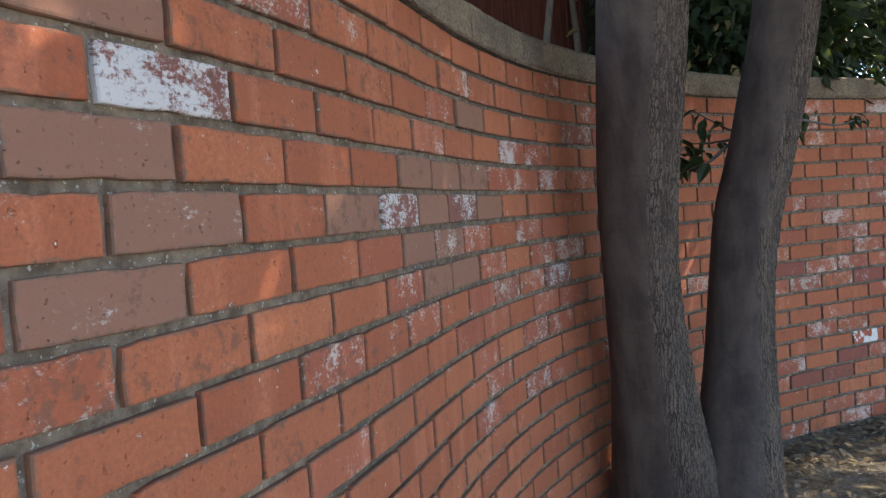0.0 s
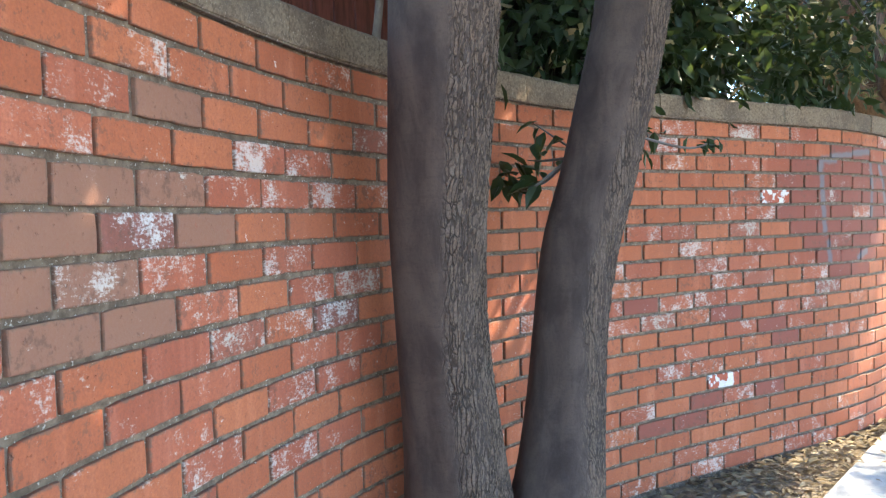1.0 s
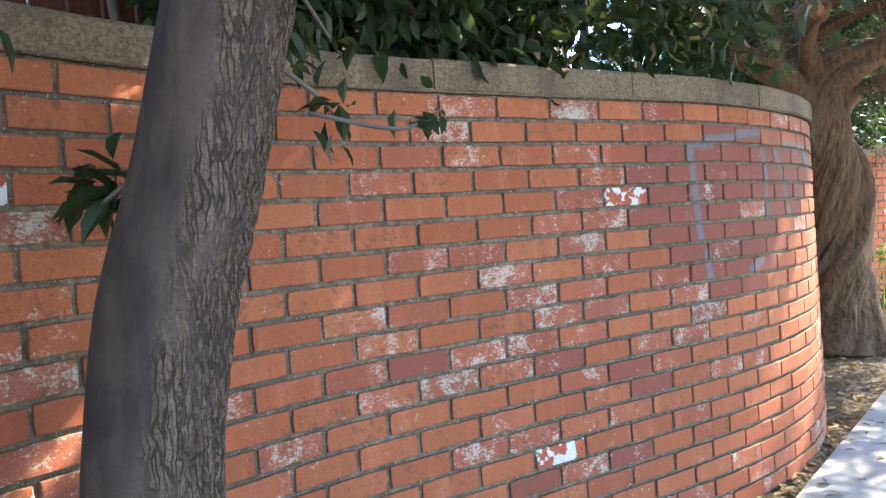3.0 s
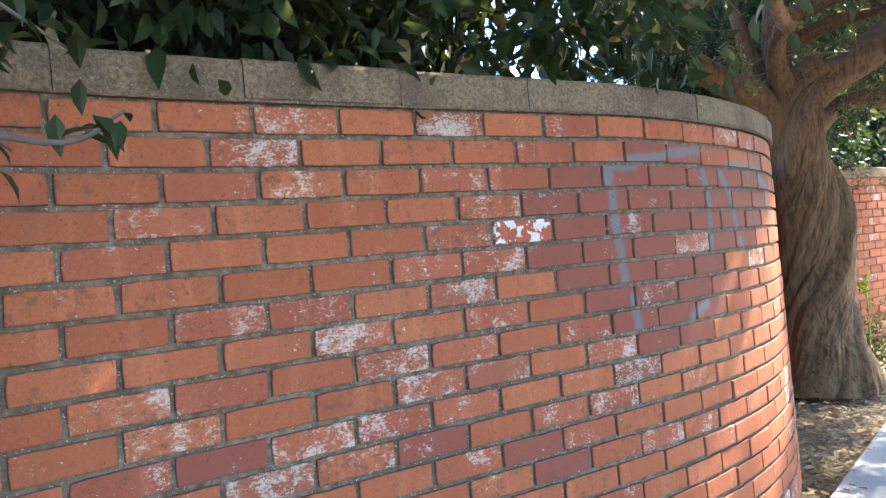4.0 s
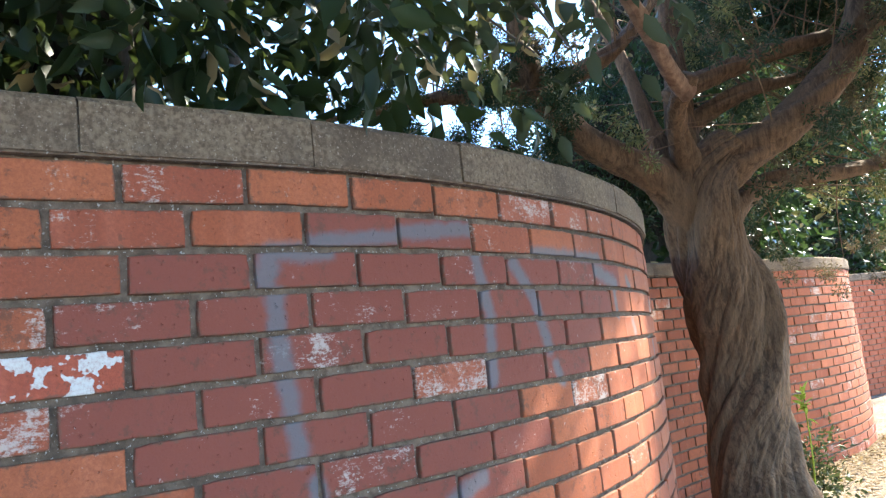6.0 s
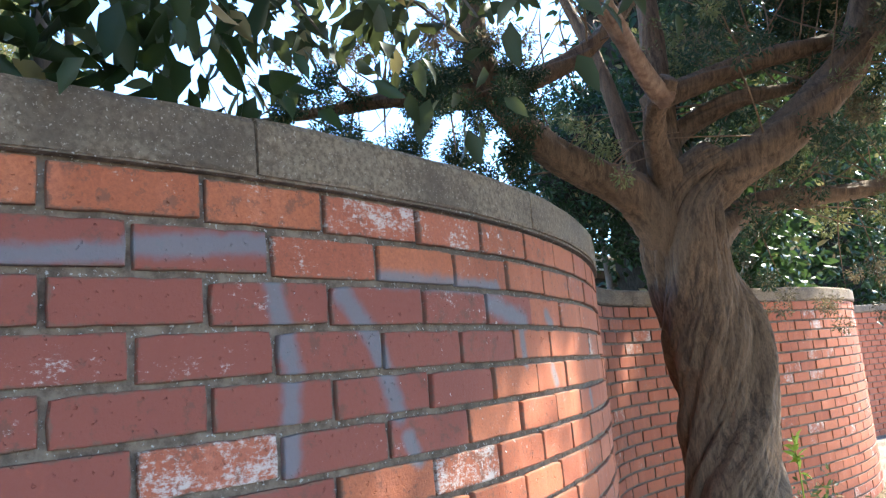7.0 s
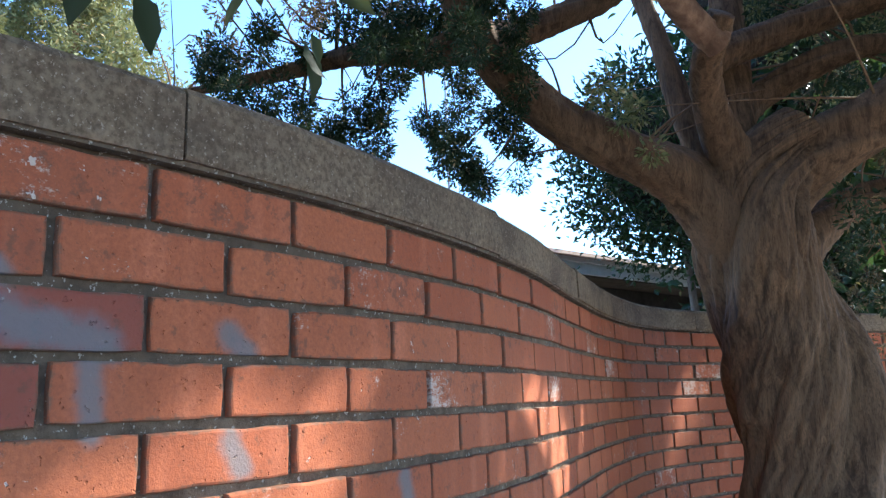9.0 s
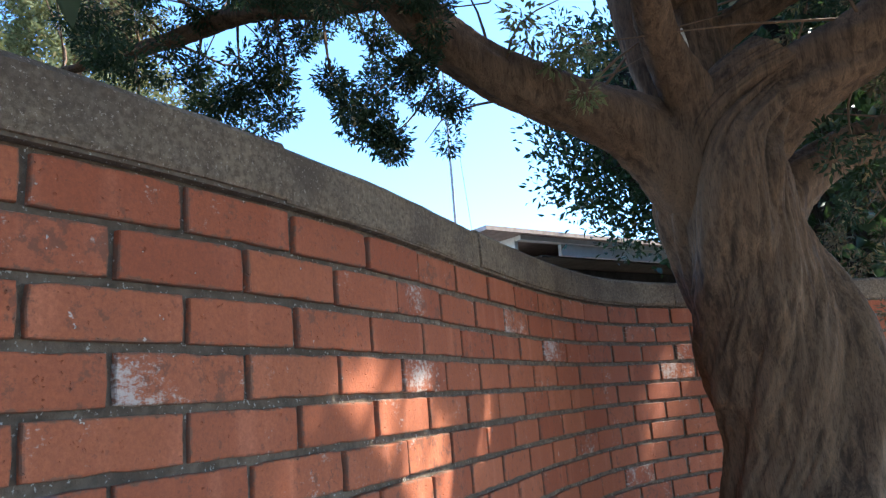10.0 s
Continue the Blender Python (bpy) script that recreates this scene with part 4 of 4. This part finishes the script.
at = np.array((5.21, 6.59, .64)) + rng.normal(size=(16, 3)) * np.array((.012, .012, .06))
put_leaves(sprout, at, rng.normal(size=(16, 3)) + np.array((0, 0, .4)), rng.uniform(.05, .085, 16), SPROUT_GREEN, sprout.location, 84)


def litter():
    rng = np.random.default_rng(91)
    at = []
    while len(at) < 5200:
        s, d = rng.uniform(1.5, 11.5), rng.exponential(.35) + .01
        p, _ = face(s, d, 0)
        rel = p - EDGE
        inside = rel.dot(ACROSS)
        if d < 1.6 and (inside < 0 or rng.uniform() < .05):
            at.append((p.x, p.y, (.028 if inside > 0 else .004) + rng.uniform(0, .012)))
    at = np.array(at)
    d = rng.normal(size=at.shape)
    d[:, 2] *= .12
    return leaves(at, d, rng.uniform(.02, .065, len(at)), .42, seed=92, flat=.8)


tagged(new("leaf_litter", leaf_mesh("leaf_litter", litter(), LITTER)), "dry brown leaf litter scattered on the earth", "leaf litter", kind="stuff")

# ---- bricks and coping blocks ----
BROWN = {3: (-24, -18), 4: (-24,), 5: (-24, -20, -19, -18), 6: (-24, -22, -20, -18), 7: (-24, -20, -19), 8: (-20, -19)}
WHITE = {4: (-13,), 5: (-3,), 16: (-5,)}
SCRAPED = {4: (-24,), 6: (-21, -19), 9: (-15,)}
SCRATCHED = {1: (-4,), 3: (-14,), 5: (-12,), 7: (-4,), 8: (-15,), 9: (-17, -12), 10: (-4,), 11: (-1, -12), 12: (-7, -12)}
LIME = {1: (-6, -2, 2, 3), 2: (-23, -7, -3, 1), 3: (-19, -13, -7, -4, -3), 4: (-20, -17, -16, -8), 5: (-17, -12, -8, -4), 6: (-20, -18, -5, -4, 0), 7: (-21, -16, -15, -7, -6),
        8: (-21, -18, -13, -6, -4), 9: (-22, -20, -18, -17, -7, -5, -4, -2), 10: (-19, -18, -11, -5, -2), 11: (-22, -8, -6, -5, -4), 12: (-18, -8, -3, -2),
        13: (-16, -9, -4, -2), 14: (-10, -6, -1), 15: (-6, -3), 16: (-9, -2), 17: (-7, -4)}
MAROON = {2: (-1, 0), 3: range(-2, 5), 4: range(-3, 4), 5: range(-2, 4), 6: (-3, -2, -1, 1, 2), 7: (-2, -1, 0, 1), 8: (-2, -1, 0, 1), 9: (-1, 0, 1), 10: (-1, 0),
          11: (-7,), 12: (-5,), 13: (-3,), 14: (-3,), 17: (-5, -3), 18: (-7, -6)}
for row in range(5, 14):
    LIME[row] = (*LIME[row], *(n for n in range(-18, -12) if (row * 5 + n * 3 + row * n) % 3))


def brick_mesh(name, seed, material):
    """A weathered brick, 190 x 90 x 59 mm, its face edges rounded and slightly chipped."""
    rng = random.Random(seed)
    l, h, d = .0958, .0302, .09
    ring = []
    for i in range(6):
        ring.append((-l + 2 * l * i / 6, -h))
    for i in range(2):
        ring.append((l, -h + 2 * h * i / 2))
    for i in range(6):
        ring.append((l - 2 * l * i / 6, h))
    for i in range(2):
        ring.append((-l, h - 2 * h * i / 2))
    verts, faces, n = [], [], len(ring)
    corner = {0, 6, 8, 14}
    wob = [rng.uniform(-.0005, .0005) for _ in ring]
    chip = [rng.choice((0, 0, 0, 0, 0, 0, .0022)) for _ in ring]
    for depth, inset in ((-d, 0.0), (-.0032, 0.0), (-.0008, .0012), (0.0, .0036)):
        for i, (x, z) in enumerate(ring):
            k = inset + (chip[i] if depth > -.01 else 0) + wob[i] * (1 if depth > -.05 else 0)
            kx = k + (.0016 if i in corner else 0)
            verts.append((x - math.copysign(kx, x) * (abs(x) > l * .99), -depth, z - math.copysign(k + (.0012 if i in corner else 0), z) * (abs(z) > h * .99)))
    for r in range(3):
        for i in range(n):
            j = (i + 1) % n
            faces.append((r * n + i, r * n + j, (r + 1) * n + j, (r + 1) * n + i))
    faces.append(tuple(3 * n + i for i in range(n)))
    me = mesh_of(name, [(x, -(-y), z) for x, y, z in verts], faces, material)
    return me


KINDS = {}
for kind, material in (("clay", CLAY), ("sprayed", CLAY_SPRAYED), ("lime", CLAY_LIME), ("white", CLAY_WHITE), ("scratched", CLAY_SCRATCHED), ("scraped", CLAY_SCRAPED), ("brown", CLAY_BROWN), ("maroon", CLAY_MAROON)):
    KINDS[kind] = [brick_mesh("brick", 100 + i, material) for i in range(5)]


def kind_of(row, n, s):
    for name, table in (("scraped", SCRAPED), ("scratched", SCRATCHED), ("white", WHITE), ("maroon", MAROON), ("brown", BROWN), ("lime", LIME)):
        if n in table.get(row, ()):
            return name
    if row >= 20 and s > 3.2 and (row * 7 + n * 5) % 3:
        return "lime"
    return "sprayed" if 4.1 < s < 5.9 and 1 < row < 12 else "clay"


BOND_AT = (0, .3, .6, 1.0, 1.3, 1.6, 2.4, 3.1, 3.6, 4.0, 4.4, 4.8, 5.0, 5.5, 6.2)
BOND_BY = (.095, .08, .058, .04, .02, 0, -.01, -.018, -.012, -.008, -.013, -.02, -.01, -.015, -.018)


def bond(s, row):
    """How far the joints of a course stray from an even bond."""
    return float(np.interp(s, BOND_AT, BOND_BY)) - .005 * min(max(row - 6, 0), 11) * min(max((s - 2.2) / .8, 0), 1)


rnd = random.Random(5)
rest_v, rest_f = [], []
for row in range(1, COURSES + 1):
    off = JOINT + (PITCH / 2 if row % 2 == 0 else 0)
    z = TOP - COURSE * (row - .5) - .0005
    n = math.ceil((-BACK + .12 - off) / PITCH)
    while off + (n + 1) * PITCH < LENGTH - .1:
        s = off + (n + .5) * PITCH
        before, after = bond(s - .1, row), bond(s + .1, row)
        wide = 1 + (after - before) / PITCH
        s += (before + after) / 2
        p, a = face(s, rnd.uniform(-.0022, .0018), z + rnd.uniform(-.0012, .0012))
        m = Matrix.Translation(p) @ Matrix.Rotation(a + rnd.uniform(-.012, .012), 4, "Z") @ Matrix.Rotation(rnd.uniform(-.008, .008), 4, "Y") @ Matrix.Diagonal((wide, 1, 1, 1))
        w = next(i for i, (q0, q1) in enumerate(SECTIONS) if s < q1 or i == len(SECTIONS) - 1)
        if w < 5:
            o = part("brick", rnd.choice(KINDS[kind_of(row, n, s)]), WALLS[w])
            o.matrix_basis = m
        else:
            me = KINDS["clay"][0]
            base = len(rest_v)
            rest_v += [m @ q.co for q in me.vertices]
            rest_f += [tuple(base + i for i in q.vertices) for q in me.polygons]
        n += 1
part("brickwork", mesh_of("brickwork", rest_v, rest_f, CLAY_FAR), WALLS[5], kind="stuff")
stations = [1.32 - .37 * i for i in range(10, 0, -1)] + [1.32, 1.69, 2.053, 2.42, 2.79, 3.157, 3.539, 3.929, 4.303, 4.653, 5.407, 6.150]
while stations[-1] < LENGTH - 1.1:
    stations.append(stations[-1] + .74 + .02 * rnd.random())
for i, (a, b) in enumerate(zip(stations, stations[1:])):
    part("coping_block", coping_piece(a + .0015, b - .0015, i), coping)
